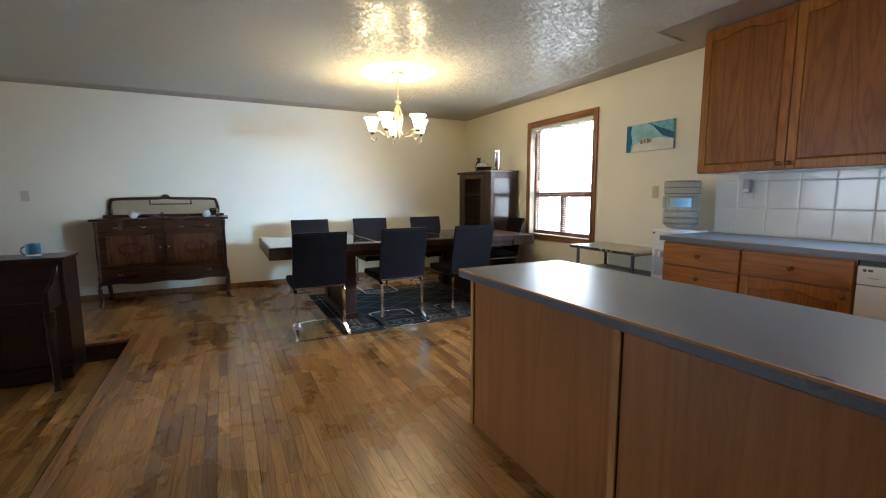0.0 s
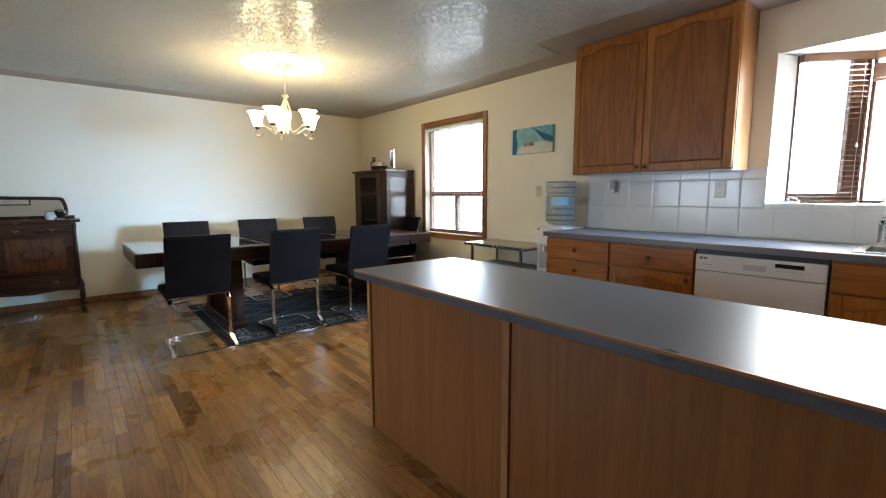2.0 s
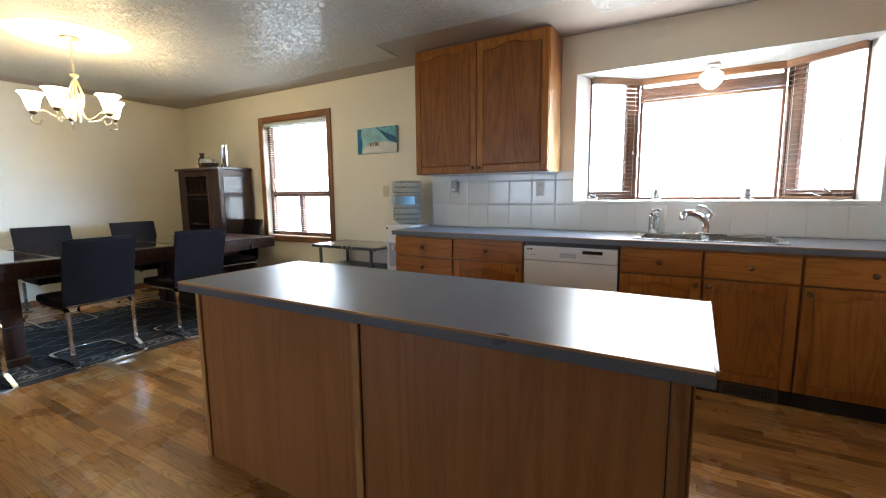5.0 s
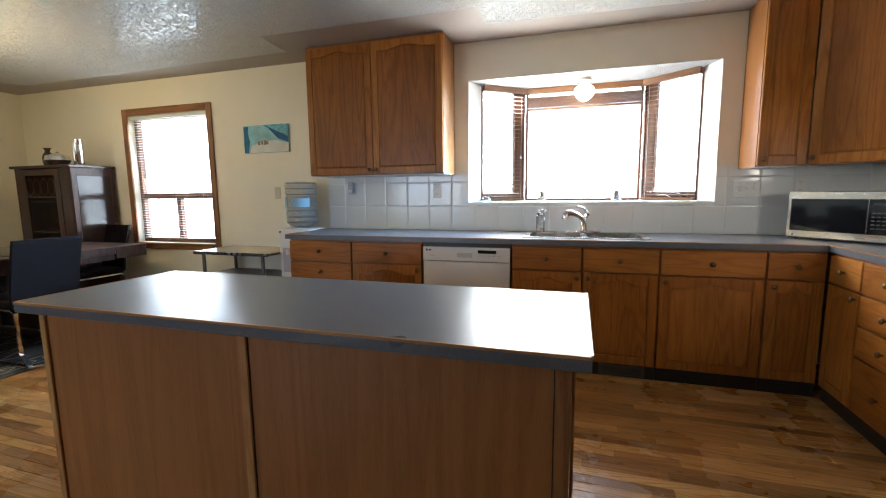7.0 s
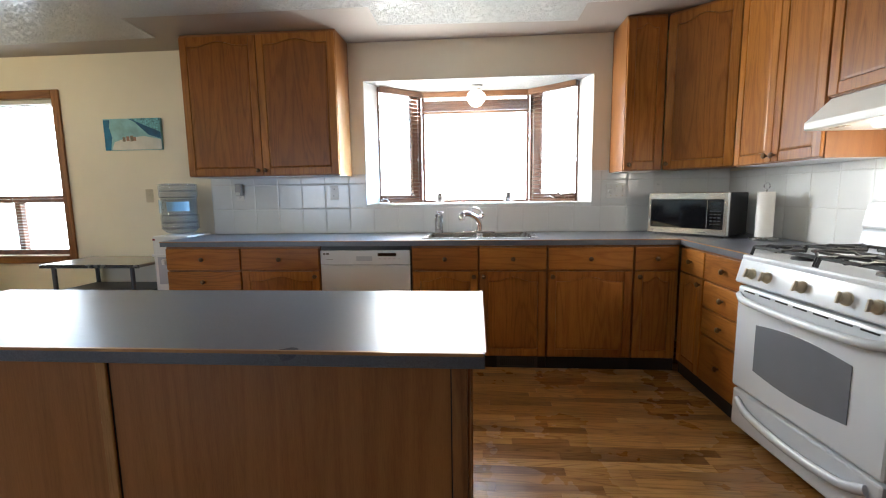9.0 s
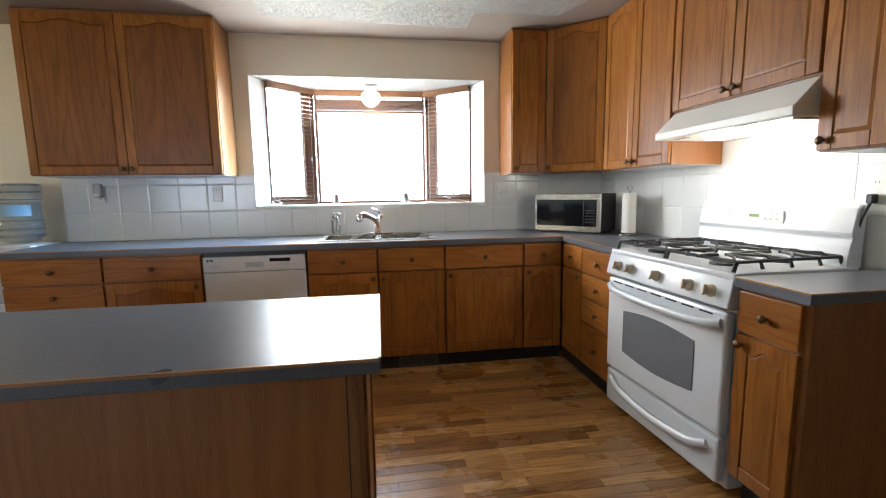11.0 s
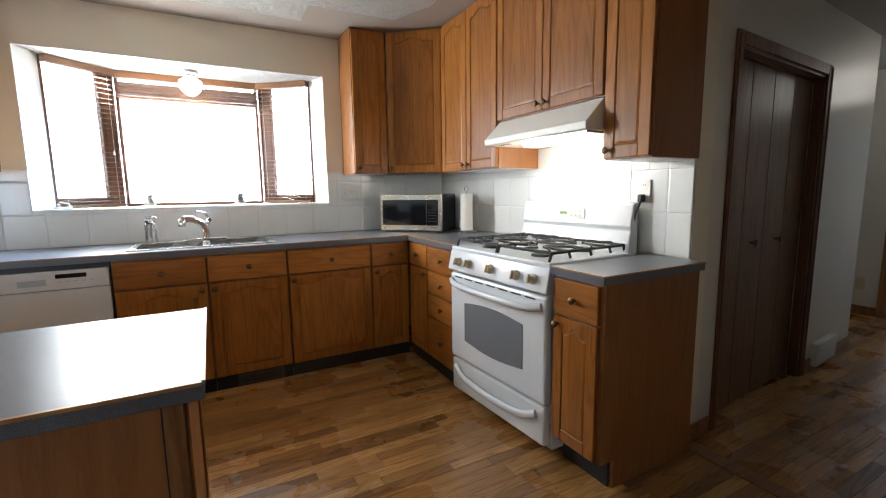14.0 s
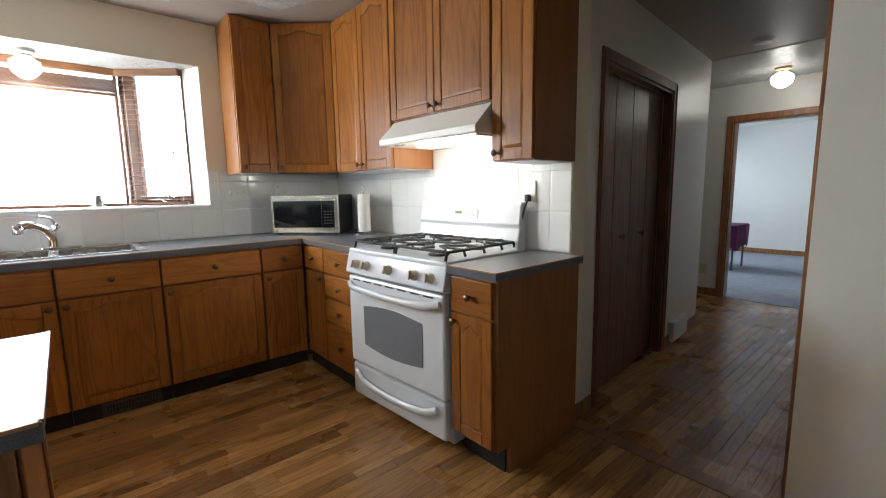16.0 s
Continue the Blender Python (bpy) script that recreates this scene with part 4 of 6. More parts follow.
# sink and tap
sk = thing("kitchen_sink", "stainless steel double bowl sink set in the counter", "sink")
rim = wall_with_holes(-2.365, -1.545, -0.56, -0.055, 0.9145, 0.9205, [(-2.325, -1.975, -0.52, -0.135), (-1.935, -1.585, -0.52, -0.135)], "xy")
part("rim", rim, STEEL, sk)
for x0, x1 in ((-2.325, -1.975), (-1.935, -1.585)):
    bm = bmesh.new()
    t4 = [bm.verts.new((x, y, 0.9145)) for x, y in ((x0, -0.52), (x1, -0.52), (x1, -0.135), (x0, -0.135))]
    b4 = [bm.verts.new((x, y, 0.755)) for x, y in ((x0 + 0.025, -0.495), (x1 - 0.025, -0.495), (x1 - 0.025, -0.16), (x0 + 0.025, -0.16))]
    bm.faces.new(b4)
    for i in range(4):
        bm.faces.new((t4[i], t4[(i + 1) % 4], b4[(i + 1) % 4], b4[i]))
    part("bowl", bm, STEEL, sk)
    part("drain", lathe([(0.04, 0.756), (0.03, 0.758), (0.0, 0.757)], ((x0 + x1) / 2, -0.33, 0), 16), CHROME, sk)
tp = thing("kitchen_tap", "chrome pull-out kitchen tap with a lever", "tap", pose(-1.955, -0.085, 0.92))
part("base_plate", box(-0.13, 0.13, -0.03, 0.03, 0.0, 0.012, 0.005), CHROME, tp)
part("spout", tube(smooth_path([(0.0, 0, 0.01), (0.0, -0.01, 0.07), (-0.035, -0.05, 0.125), (-0.09, -0.10, 0.152), (-0.125, -0.13, 0.148)], 6), 0.024, 12), CHROME, tp, "", True)
part("spray_head", lathe([(0.024, 0.0), (0.026, 0.03), (0.02, 0.05)], (-0.135, -0.138, 0.105), 14), CHROME, tp, "", True)
part("lever", tube(smooth_path([(0.005, -0.005, 0.07), (0.025, -0.01, 0.13), (0.005, -0.02, 0.18), (-0.05, -0.04, 0.20)], 5), 0.010, 8, None, False, (0.03, 0.014)), CHROME, tp, "", True)
sp = thing("soap_dispenser", "brushed steel soap dispenser standing by the tap", "dispenser", pose(-2.279, -0.10, 0.92, 0, 0, -20))
part("bottle", lathe([(0.031, 0.0), (0.034, 0.004), (0.034, 0.124), (0.031, 0.128), (0.0, 0.129)], steps=32), STEEL, sp)
part("collar", lathe([(0.032, 0.129), (0.034, 0.132), (0.034, 0.146), (0.020, 0.150), (0.0, 0.150)], steps=32), CHROME, sp, "polished collar")
part("pump", lathe([(0.009, 0.150), (0.009, 0.160), (0.024, 0.161), (0.026, 0.166), (0.024, 0.175), (0.0, 0.177)], steps=18), CHROME, sp, "", True)
part("nozzle", tube(smooth_path([(0.0, 0, 0.168), (0.03, -0.006, 0.169), (0.050, -0.010, 0.160)], 4), 0.0065, 8), CHROME, sp, "", True)
for x in (-2.31, -1.695):
    cu = thing("steel_cup", "small steel cup standing upside down on the bay sill", "cup", pose(x, 0.34, BAY[2] + 0.004), "sill cups")
    part("bowl", lathe([(0.034, 0.004), (0.044, 0.0), (0.045, 0.004), (0.037, 0.010), (0.030, 0.084), (0.027, 0.087), (0.0, 0.087)], steps=24), STEEL, cu)


def window_crank(m, label, path):
    """Folding casement operator: cast base on the sill, arm and knob."""
    c = thing("window_crank", label, "crank", m)
    part("base", box(-0.045, 0.045, -0.016, 0.016, 0.0, 0.017, 0.006), CHROME, c, "chrome base")
    part("arm", tube(smooth_path([(0, 0, 0.017)] + path, 5), 0.0065, 8), CHROME, c, "", True)
    part("knob", lathe([(0.0, -0.011), (0.009, -0.008), (0.012, 0.0), (0.009, 0.008), (0.0, 0.011)], path[-1], 12), CHROME, c, "", True)


window_crank(pose(-2.775, 0.10, BAY[2] + 0.004, 0, 0, 35), "chrome casement crank folded down on the sill", [(-0.012, 0, 0.030), (0.010, 0.004, 0.042), (0.040, 0.004, 0.034), (0.052, 0, 0.016)])
window_crank(pose(-1.215, 0.20, BAY[2] + 0.004, 0, 0, -35), "chrome casement crank with its arm sticking up", [(-0.010, 0, 0.030), (-0.040, 0, 0.050), (-0.075, 0, 0.068)])

# microwave, paper towels
mw = thing("microwave", "stainless microwave oven with a black glass door", "microwave", pose(-0.690, -0.225, 0.914, 0, 0, -49))
part("case", box(0.0, 0.535, 0.012, 0.31, 0.012, 0.30, 0.006), BLACK, mw, "black case")
part("front", box(0.0, 0.535, -0.012, 0.0115, 0.01, 0.302, 0.006), MW_STEEL, mw, "brushed steel front")
part("door_glass", box(0.022, 0.405, -0.0155, -0.0115, 0.055, 0.255, 0.002), BLACKGLASS, mw, "black door glass")
kp = part("keypad", box(0.408, 0.505, -0.0155, -0.0115, 0.055, 0.255, 0.002), BLACKGLASS, mw, "black keypad")
for i in range(5):
    for j in range(3):
        part("key", box(0.425 + j * 0.024, 0.441 + j * 0.024, -0.0165, -0.0153, 0.085 + i * 0.022, 0.092 + i * 0.022), mottled("key_grey", (0.03, 0.03, 0.03), 0.5), kp)
part("clock", box(0.430, 0.485, -0.0165, -0.0153, 0.222, 0.236), mottled("display_dim", (0.012, 0.018, 0.017), 0.3), kp)
part("badge", box(0.355, 0.405, -0.0135, -0.0115, 0.027, 0.033), mottled("mw_print", (0.15, 0.15, 0.15), 0.4), mw)
part("badge_dot", lathe([(0.006, -0.0135), (0.0, -0.0138)], (0.04, 0, 0.03), 10, "y"), mottled("mw_dot", (0.12, 0.10, 0.10), 0.4), mw)
for x in (0.04, 0.49):
    for y in (0.04, 0.28):
        part("foot", lathe([(0.012, 0.0), (0.012, 0.012)], (x, y, 0), 8), BLACK, mw)
pt = thing("paper_towel_holder", "steel stand holding a white paper towel roll", "paper towel", pose(-0.185, -0.735, 0.914))
part("base", lathe([(0.076, 0.0), (0.078, 0.012), (0.07, 0.02), (0.0, 0.021)], steps=28), STEEL, pt, "", True)
part("roll", lathe([(0.02, 0.022), (0.046, 0.022), (0.047, 0.03), (0.047, 0.295), (0.046, 0.30), (0.02, 0.30)], steps=28), PAPER, pt, "white paper roll", True)
part("rod", tube([(0, 0, 0.02), (0, 0, 0.315)], 0.004, 8), STEEL, pt)
part("loop", tube([(0.018 * math.cos(a / 10 * math.pi), 0, 0.335 + 0.02 * math.sin(a / 10 * math.pi)) for a in range(20)], 0.004, 6, None, True), CHROME, pt)


def wall_plate(name, m, label, kind, mat=WHITE, w=0.07, hgt=0.115):
    p = thing(name, label, "switch" if kind != "outlet" else "outlet", m)
    part("plate", box(-w / 2, w / 2, -0.006, 0.0, -hgt / 2, hgt / 2, 0.003), mat, p)
    if kind == "outlet":
        for z in (-0.028, 0.028):
            s = part("socket", lathe([(0.017, -0.0075), (0.0, -0.008)], (0, 0, z), 14, "y"), mat, p)
            for x in (-0.006, 0.006):
                part("slot", box(x - 0.001, x + 0.001, -0.0088, -0.007, z - 0.001, z + 0.008), BLACK, s)
    else:
        for x in ([0.0] if w < 0.1 else [-0.045, 0.0, 0.045]):
            for z in (-0.036, 0.036):
                part("screw", lathe([(0.004, -0.0065), (0.003, -0.0075), (0.0, -0.0078)], (x, 0, z), 8, "y"), NICKEL, p)
            if x < 0:
                part("dimmer_knob", lathe([(0.021, -0.0061), (0.021, -0.014), (0.018, -0.020), (0.0, -0.021)], (x, 0, 0), 20, "y"), mat, p, "round dimmer knob")
                continue
            part("toggle", box(x - 0.005, x + 0.005, -0.016, -0.005, -0.004, 0.014, 0.002), mat, p)
    return p


wall_plate("light_switch", pose(-4.80, -0.0005, 1.25), "almond light switch on the cream wall", "switch", ALMOND)
wall_plate("light_switch", pose(WEST + 0.0005, -5.575, 1.235, 0, 0, 90), "almond light switch on the cream wall", "switch", ALMOND)
wall_plate("light_switch", pose(-0.865, -0.012, 1.235), "white switch plate with a round dimmer on the tiles", "switch", WHITE, 0.165)
wall_plate("wall_outlet", pose(-3.16, -0.012, 1.25), "white outlet on the tiled backsplash", "outlet")
wall_plate("wall_outlet", pose(-3.975, -0.012, 1.25), "white outlet on the tiled backsplash", "outlet")
wall_plate("wall_outlet", pose(-0.55, -0.012, 1.25), "white outlet above the microwave", "outlet")
wall_plate("wall_outlet", pose(-0.012, -2.15, 1.22, 0, 0, -90), "white outlet with a black plug by the range", "outlet")
wall_plate("wall_outlet", pose(HALL_END - 0.0005, -1.88, 0.30, 0, 0, -90), "almond outlet low on the hallway wall", "outlet", ALMOND)
ch = thing("phone_charger", "grey plug-in device with a cord on the backsplash", "charger", pose(-3.975, -0.022, 1.285))
part("case", box(-0.028, 0.028, -0.035, 0.0, -0.05, 0.055, 0.012, None, 2), mottled("device_grey", (0.42, 0.43, 0.45), 0.4), ch)
part("clip", box(-0.02, 0.02, -0.042, -0.034, -0.045, -0.02, 0.004), WHITE, ch)
pc = thing("power_cord", "black power plug and cord hanging to the range", "cord", pose(-0.022, -2.15, 1.19))
part("plug", box(-0.03, 0.0, -0.014, 0.014, -0.022, 0.016, 0.005), BLACK, pc)
part("cable", tube(smooth_path([(-0.02, 0, -0.02), (-0.035, 0.012, -0.08), (-0.03, 0.03, -0.16), (-0.025, 0.03, -0.25), (-0.02, 0.028, -0.274)], 6), 0.005, 8), BLACK, pc, "", True)

# bay lamp, hall lamp, smoke alarm


def globe_lamp(m, label, r, mat_top):
    g = thing("ceiling_lamp", label, "lamp", m)
    part("canopy", lathe([(r * 0.75, 0.0), (r * 0.72, -0.02), (r * 0.5, -0.03), (r * 0.45, -0.045)], steps=24), mat_top, g, "", True)
    part("globe", lathe([(r * 0.45, -0.04), (r * 0.55, -0.05), (r * 0.98, -0.075), (r, -0.10), (r * 0.9, -0.135), (r * 0.5, -0.165), (r * 0.12, -0.178), (0.0, -0.18)], steps=28), GLOBE, g, "lit white glass globe", True)
    return g


globe_lamp(pose(-1.975, 0.23, BAY[3] - 0.004), "lit white globe lamp under the bay soffit", 0.075, STEEL)
bulb("bay_bulb", (-1.975, 0.2, BAY[3] - 0.21), 6.5, (1.0, 0.82, 0.52), 0.05)
globe_lamp(pose(3.08, -2.56, HCEIL - 0.006), "lit schoolhouse globe lamp with brass cap in the hallway", 0.085, BRASS)
bulb("hall_bulb", (3.08, -2.56, HCEIL - 0.27), 1.8, (1.0, 0.93, 0.82), 0.06)
sd = thing("smoke_alarm", "round white smoke alarm on the hallway ceiling", "smoke alarm", pose(2.05, -2.64, HCEIL))
part("base", lathe([(0.065, 0.0), (0.065, -0.012)], steps=24), WHITE, sd)
part("cover", lathe([(0.062, -0.012), (0.055, -0.024), (0.03, -0.028), (0.0, -0.028)], steps=24), WHITE, sd, "", True)

# water cooler
wc = thing("water_cooler", "white water cooler beside the counter", "water cooler", pose(-4.402, -0.19, 0))
part("cabinet", box(-0.15, 0.15, -0.15, 0.165, 0.0, 0.928, 0.012, None, 2), COOLER, wc)
part("front_recess", box(-0.115, 0.115, -0.153, -0.149, 0.54, 0.76), mottled("cooler_recess", (0.42, 0.42, 0.48), 0.4), wc, "lilac-grey dispensing recess")
part("lip", box(-0.155, 0.155, -0.162, -0.1505, 0.765, 0.785, 0.003), COOLER, wc)
for x in (-0.05, 0.05):
    part("spigot", box(x - 0.014, x + 0.014, -0.185, -0.152, 0.70, 0.745, 0.004), COOLER, wc)
part("warning_light", box(-0.145, -0.125, -0.1525, -0.149, 0.892, 0.908), mottled("dark_red", (0.22, 0.01, 0.03), 0.4), wc, "small dark red lamp")
part("collar", lathe([(0.125, 0.926), (0.12, 0.933), (0.05, 0.934)], steps=28), COOLER, wc, "", True)
wb = thing("water_bottle", "half-full clear blue water bottle on the cooler", "water bottle", pose(-4.405, -0.19, 0.934) @ Matrix.Diagonal((0.945, 0.945, 0.94, 1)))
prof = [(0.05, 0.0), (0.11, 0.012), (0.142, 0.05), (0.147, 0.085), (0.138, 0.10), (0.147, 0.115), (0.147, 0.15), (0.138, 0.165), (0.138, 0.315), (0.148, 0.33), (0.148, 0.36), (0.139, 0.372), (0.148, 0.385), (0.148, 0.415), (0.135, 0.432), (0.09, 0.438), (0.0, 0.438)]
part("shell", lathe(prof, steps=32), BOTTLE, wb, "ribbed clear plastic shell", True)
for z in (0.05, 0.10, 0.163, 0.318, 0.372, 0.425):
    part("rib", lathe([(0.141, z - 0.005), (0.1485, z - 0.002), (0.1485, z + 0.002), (0.141, z + 0.005)], steps=32), BOTTLE_RIB, wb, "", True)
part("water", lathe([(0.045, 0.006), (0.106, 0.018), (0.136, 0.052), (0.132, 0.10), (0.138, 0.13), (0.132, 0.17), (0.132, 0.30), (0.0, 0.30)], steps=32), WATER, wb, "clear water", True)
part("label_sheet", prism([(0.141 * math.cos(a), 0.141 * math.sin(a)) for a in [radians(-95 + i * 9) for i in range(9)]] + [(0.1395 * math.cos(a), 0.1395 * math.sin(a)) for a in [radians(-23 - i * 9) for i in range(9)]], 0.20, 0.28, "xy"), mottled("pale_blue_label", (0.22, 0.36, 0.46), 0.4), wb, "pale blue label")
part("grip", box(-0.152, -0.138, -0.055, -0.02, 0.18, 0.30, 0.006), mottled("grip_shade", (0.45, 0.52, 0.56), 0.3), wb)

# side table by the dining window
st = thing("side_table", "low grey metal tube table with a taupe top", "table", pose(-4.96, -0.25, 0) @ Matrix.Diagonal((1, 1, 1.035, 1)))
part("tabletop", box(-0.42, 0.40, -0.24, 0.235, 0.675, 0.70, 0.006), TAUPE, st, "taupe laminate top with a metal rim")
part("rim", box(-0.425, 0.405, -0.245, -0.2405, 0.672, 0.698), STEEL, st)
part("shelf", box(-0.39, 0.38, -0.20, 0.215, 0.465, 0.48, 0.004), GUNMETAL, st, "dark lower shelf")
for x in (-0.36, 0.30):
    for y in (-0.19, 0.20):
        part("leg", tube([(x, y, 0.0), (x, y, 0.674)], 0.016, 10), GUNMETAL, st, "", True)

# picture on the wall: flat fields of colour
art = thing("wall_picture", "unframed canvas with turquoise and white landscape", "picture", pose(-5.143, -0.0005, 1.638))
AW, AH = 0.512, 0.262
part("canvas", box(0.0, AW, -0.022, 0.0, 0.0, AH, 0.002), mottled("canvas_pale_blue", (0.30, 0.56, 0.60), 0.7, 0.25, 9, 0.2, 300), art)
part("white_field", prism([(0.06, 0.002), (AW - 0.002, 0.002), (AW - 0.002, 0.085), (0.36, 0.115), (0.20, 0.10), (0.09, 0.07)], -0.0235, -0.0215, "xz"), mottled("canvas_white", (0.70, 0.68, 0.62), 0.7, 0.08, 12), art)
part("deep_blue_field", prism([(0.23, AH - 0.002), (AW - 0.002, AH - 0.05), (AW - 0.002, 0.09), (0.40, 0.125), (0.33, 0.19), (0.29, 0.23)], -0.0235, -0.0215, "xz"), mottled("canvas_deep_blue", (0.015, 0.11, 0.24), 0.7, 0.3, 14), art)
part("speckled_field", prism([(0.24, AH - 0.002), (AW - 0.002, AH - 0.002), (AW - 0.002, 0.145), (0.38, 0.20), (0.30, 0.235)], -0.0245, -0.0225, "xz"), mottled("canvas_speckle", (0.16, 0.42, 0.50), 0.7, 0.6, 60), art)
part("edge_field", prism([(0.002, 0.002), (0.05, 0.002), (0.07, 0.11), (0.05, 0.19), (0.06, AH - 0.01), (0.002, AH - 0.01)], -0.0235, -0.0215, "xz"), mottled("canvas_blue", (0.01, 0.15, 0.30), 0.7, 0.35, 16), art)
for i, x in enumerate((0.165, 0.20, 0.235, 0.26)):
    part("small_form", box(x, x + 0.026, -0.0245, -0.0225, 0.072 + (i % 2) * 0.004, 0.108 + (i % 3) * 0.006), mottled("canvas_brown", (0.25 + 0.1 * (i % 2), 0.20, 0.14), 0.7, 0.3, 30), art)

fp = thing("framed_picture", "wide framed print with a pale mat on the plain wall", "picture", pose(0.1395, -4.98, 1.36, 0, 0, -90))
fr4 = wall_with_holes(-0.52, 0.52, -0.36, 0.36, -0.022, 0.0, [(-0.49, 0.49, -0.33, 0.33)], "xz")
part("frame", fr4, WALNUT, fp, "dark wooden frame")
part("mat", wall_with_holes(-0.489, 0.489, -0.329, 0.329, -0.010, -0.002, [(-0.36, 0.36, -0.21, 0.21)], "xz"), WHITE, fp, "pale mat")
part("print", box(-0.36, 0.36, -0.008, -0.003, -0.21, 0.21), mottled("dim_print", (0.10, 0.11, 0.12), 0.5, 0.6, 6), fp, "dim grey print")

# ---- hallway ----
cl = thing("door_1", "dark oak bifold closet doors, closed, in an oak casing", "closet door", ASKEW, kind="structure")
for x0 in (0.327, 0.852):
    leaf = part("leaf", box(x0, x0 + 0.258, HALL_Y + 0.055, HALL_Y + 0.085, 0.012, 1.866, 0.003), CLOSET, cl)
    leaf = part("leaf", box(x0 + 0.262, x0 + 0.520, HALL_Y + 0.055, HALL_Y + 0.085, 0.012, 1.866, 0.003), CLOSET, cl)
for x in (0.70, 1.02):
    part("knob", lathe([(0.008, 0.0), (0.008, -0.02), (0.02, -0.028), (0.02, -0.036), (0.0, -0.044)], (x, HALL_Y + 0.055, 0.93), 12, "y"), CLOSET, cl, "", True)
part("back", box(0.311, 1.389, HALL_Y + 0.10, HALL_Y + 0.118, 0.0, 1.889), BLACK, cl)
part("track", box(0.326, 1.374, HALL_Y + 0.051, HALL_Y + 0.09, 1.867, 1.875), BRASS, cl)


def casing(parent, u0, u1, z1, a, axis, sign, mat=OAK_TRIM, w=0.062, jamb=0.12):
    """Stepped casing round an opening; axis 'x': wall along x at y = a."""
    def b(u, v, z0, zz, t):
        lo, hi = sorted((a, a + sign * t))
        lo, hi = (lo, hi - 0.0004) if sign < 0 else (lo + 0.0004, hi)
        return box(u, v, lo, hi, z0, zz, 0.003) if axis == "x" else box(lo, hi, u, v, z0, zz, 0.003)
    for u, v in ((u0 - w, u0), (u1, u1 + w)):
        part("casing", b(u, v, 0, z1 + w, 0.015), mat, parent)
        mid = u + w * (0.25 if u < u0 else 0.75)
        part("bead", b(mid - 0.008, mid + 0.008, 0, z1 + w * 0.75, 0.021), mat, parent)
    part("head_casing", b(u0 + 0.0004, u1 - 0.0004, z1, z1 + w, 0.0145), mat, parent)
    j0, j1 = sorted((a, a - sign * jamb))
    for u, v in ((u0, u0 + 0.014), (u1 - 0.014, u1)):
        part("jamb", box(u, v, j0, j1, 0, z1) if axis == "x" else box(j0, j1, u, v, 0, z1), mat, parent)
    part("head_jamb", box(u0 + 0.0142, u1 - 0.0142, j0, j1, z1 - 0.014, z1) if axis == "x" else box(j0, j1, u0 + 0.0142, u1 - 0.0142, z1 - 0.014, z1), mat, parent)


casing(cl, 0.31, 1.39, 1.890, HALL_Y, "x", -1, BROWN_TRIM, 0.06, 0.05)
dr2 = thing("door_2", "open bedroom doorway with an oak casing", "doorway", kind="structure")
casing(dr2, -2.86, -2.08, 1.90, HALL_END, "y", -1, OAK_TRIM)
part("leaf", box(HALL_END + 0.13, HALL_END + 0.90, -2.895, -2.86, 0.015, 1.89, 0.003), OAK_PLAIN, dr2, "oak door standing open")
dr3 = thing("door_3", "dark wooden door in the cream wall", "door", kind="structure")
casing(dr3, -6.75, -5.92, 2.03, WEST, "y", 1, BROWN_TRIM)
part("leaf", box(WEST - 0.06, WEST - 0.02, -6.735, -5.935, PIT[2] + 0.18, 2.01, 0.003), CLOSET, dr3)
hv = thing("wall_register", "white slotted air return low on the hallway wall", "vent", ASKEW @ pose(1.575, HALL_Y - 0.0005, 0.03))
part("frame", box(0.0, 0.36, -0.045, 0.0, 0.0, 0.16, 0.006), WHITE, hv)
for i in range(7):
    part("louvre", box(0.02, 0.34, -0.049, -0.0445, 0.018 + i * 0.019, 0.028 + i * 0.019, 0.002), WHITE, hv)
bt = thing("cloth_covered_table", "small table draped with a purple cloth in the bedroom", "table", pose(5.6, -1.45, 0.004))
part("cloth", box(-0.30, 0.30, -0.28, 0.28, 0.62, 0.66, 0.012, None, 2), PURPLE, bt, "purple cloth")
dp = bmesh.new()
ring = []
for i in range(48):
    a = 2 * math.pi * i / 48
    c, s = math.cos(a), math.sin(a)
    k = 1 / max(abs(c), abs(s))
    ring.append((0.305 * c * k, 0.285 * s * k, 1 + 0.06 * math.sin(9 * a)))
hi = [dp.verts.new((x, y, 0.645)) for x, y, _ in ring]
lo = [dp.verts.new((x * f * 1.02, y * f * 1.02, 0.32 + 0.04 * math.sin(5 * i))) for i, (x, y, f) in enumerate(ring)]
for i in range(48):
    j = (i + 1) % 48
    dp.faces.new((hi[i], hi[j], lo[j], lo[i]))
part("drape", dp, PURPLE, bt, "", True)
for x in (-0.25, 0.25):
    for y in (-0.23, 0.23):
        part("leg", tube([(x, y, 0.0), (x, y, 0.62)], 0.014, 8), GUNMETAL, bt)

# ---- dining ----
rug = thing("area_rug", "dark charcoal patterned rug under the dining table", "rug")
RX0, RX1, RY0, RY1 = -7.45, -5.72, -2.77, -0.35
part("field", box(RX0, RX1, RY0, RY1, 0.001, 0.009, 0.002), RUG, rug, "charcoal pile with faint lattice")
for k, (o, w, mt) in enumerate(((0.02, 0.05, RUG_DARK), (0.08, 0.012, RUG_PALE), (0.22, 0.012, RUG_PALE), (0.25, 0.04, RUG_DARK))):
    b = wall_with_holes(RX0 + o, RX1 - o, RY0 + o, RY1 - o, 0.0088, 0.0100 + 0.0002 * k, [(RX0 + o + w, RX1 - o - w, RY0 + o + w, RY1 - o - w)], "xy")
    part("border_band", b, mt, rug)
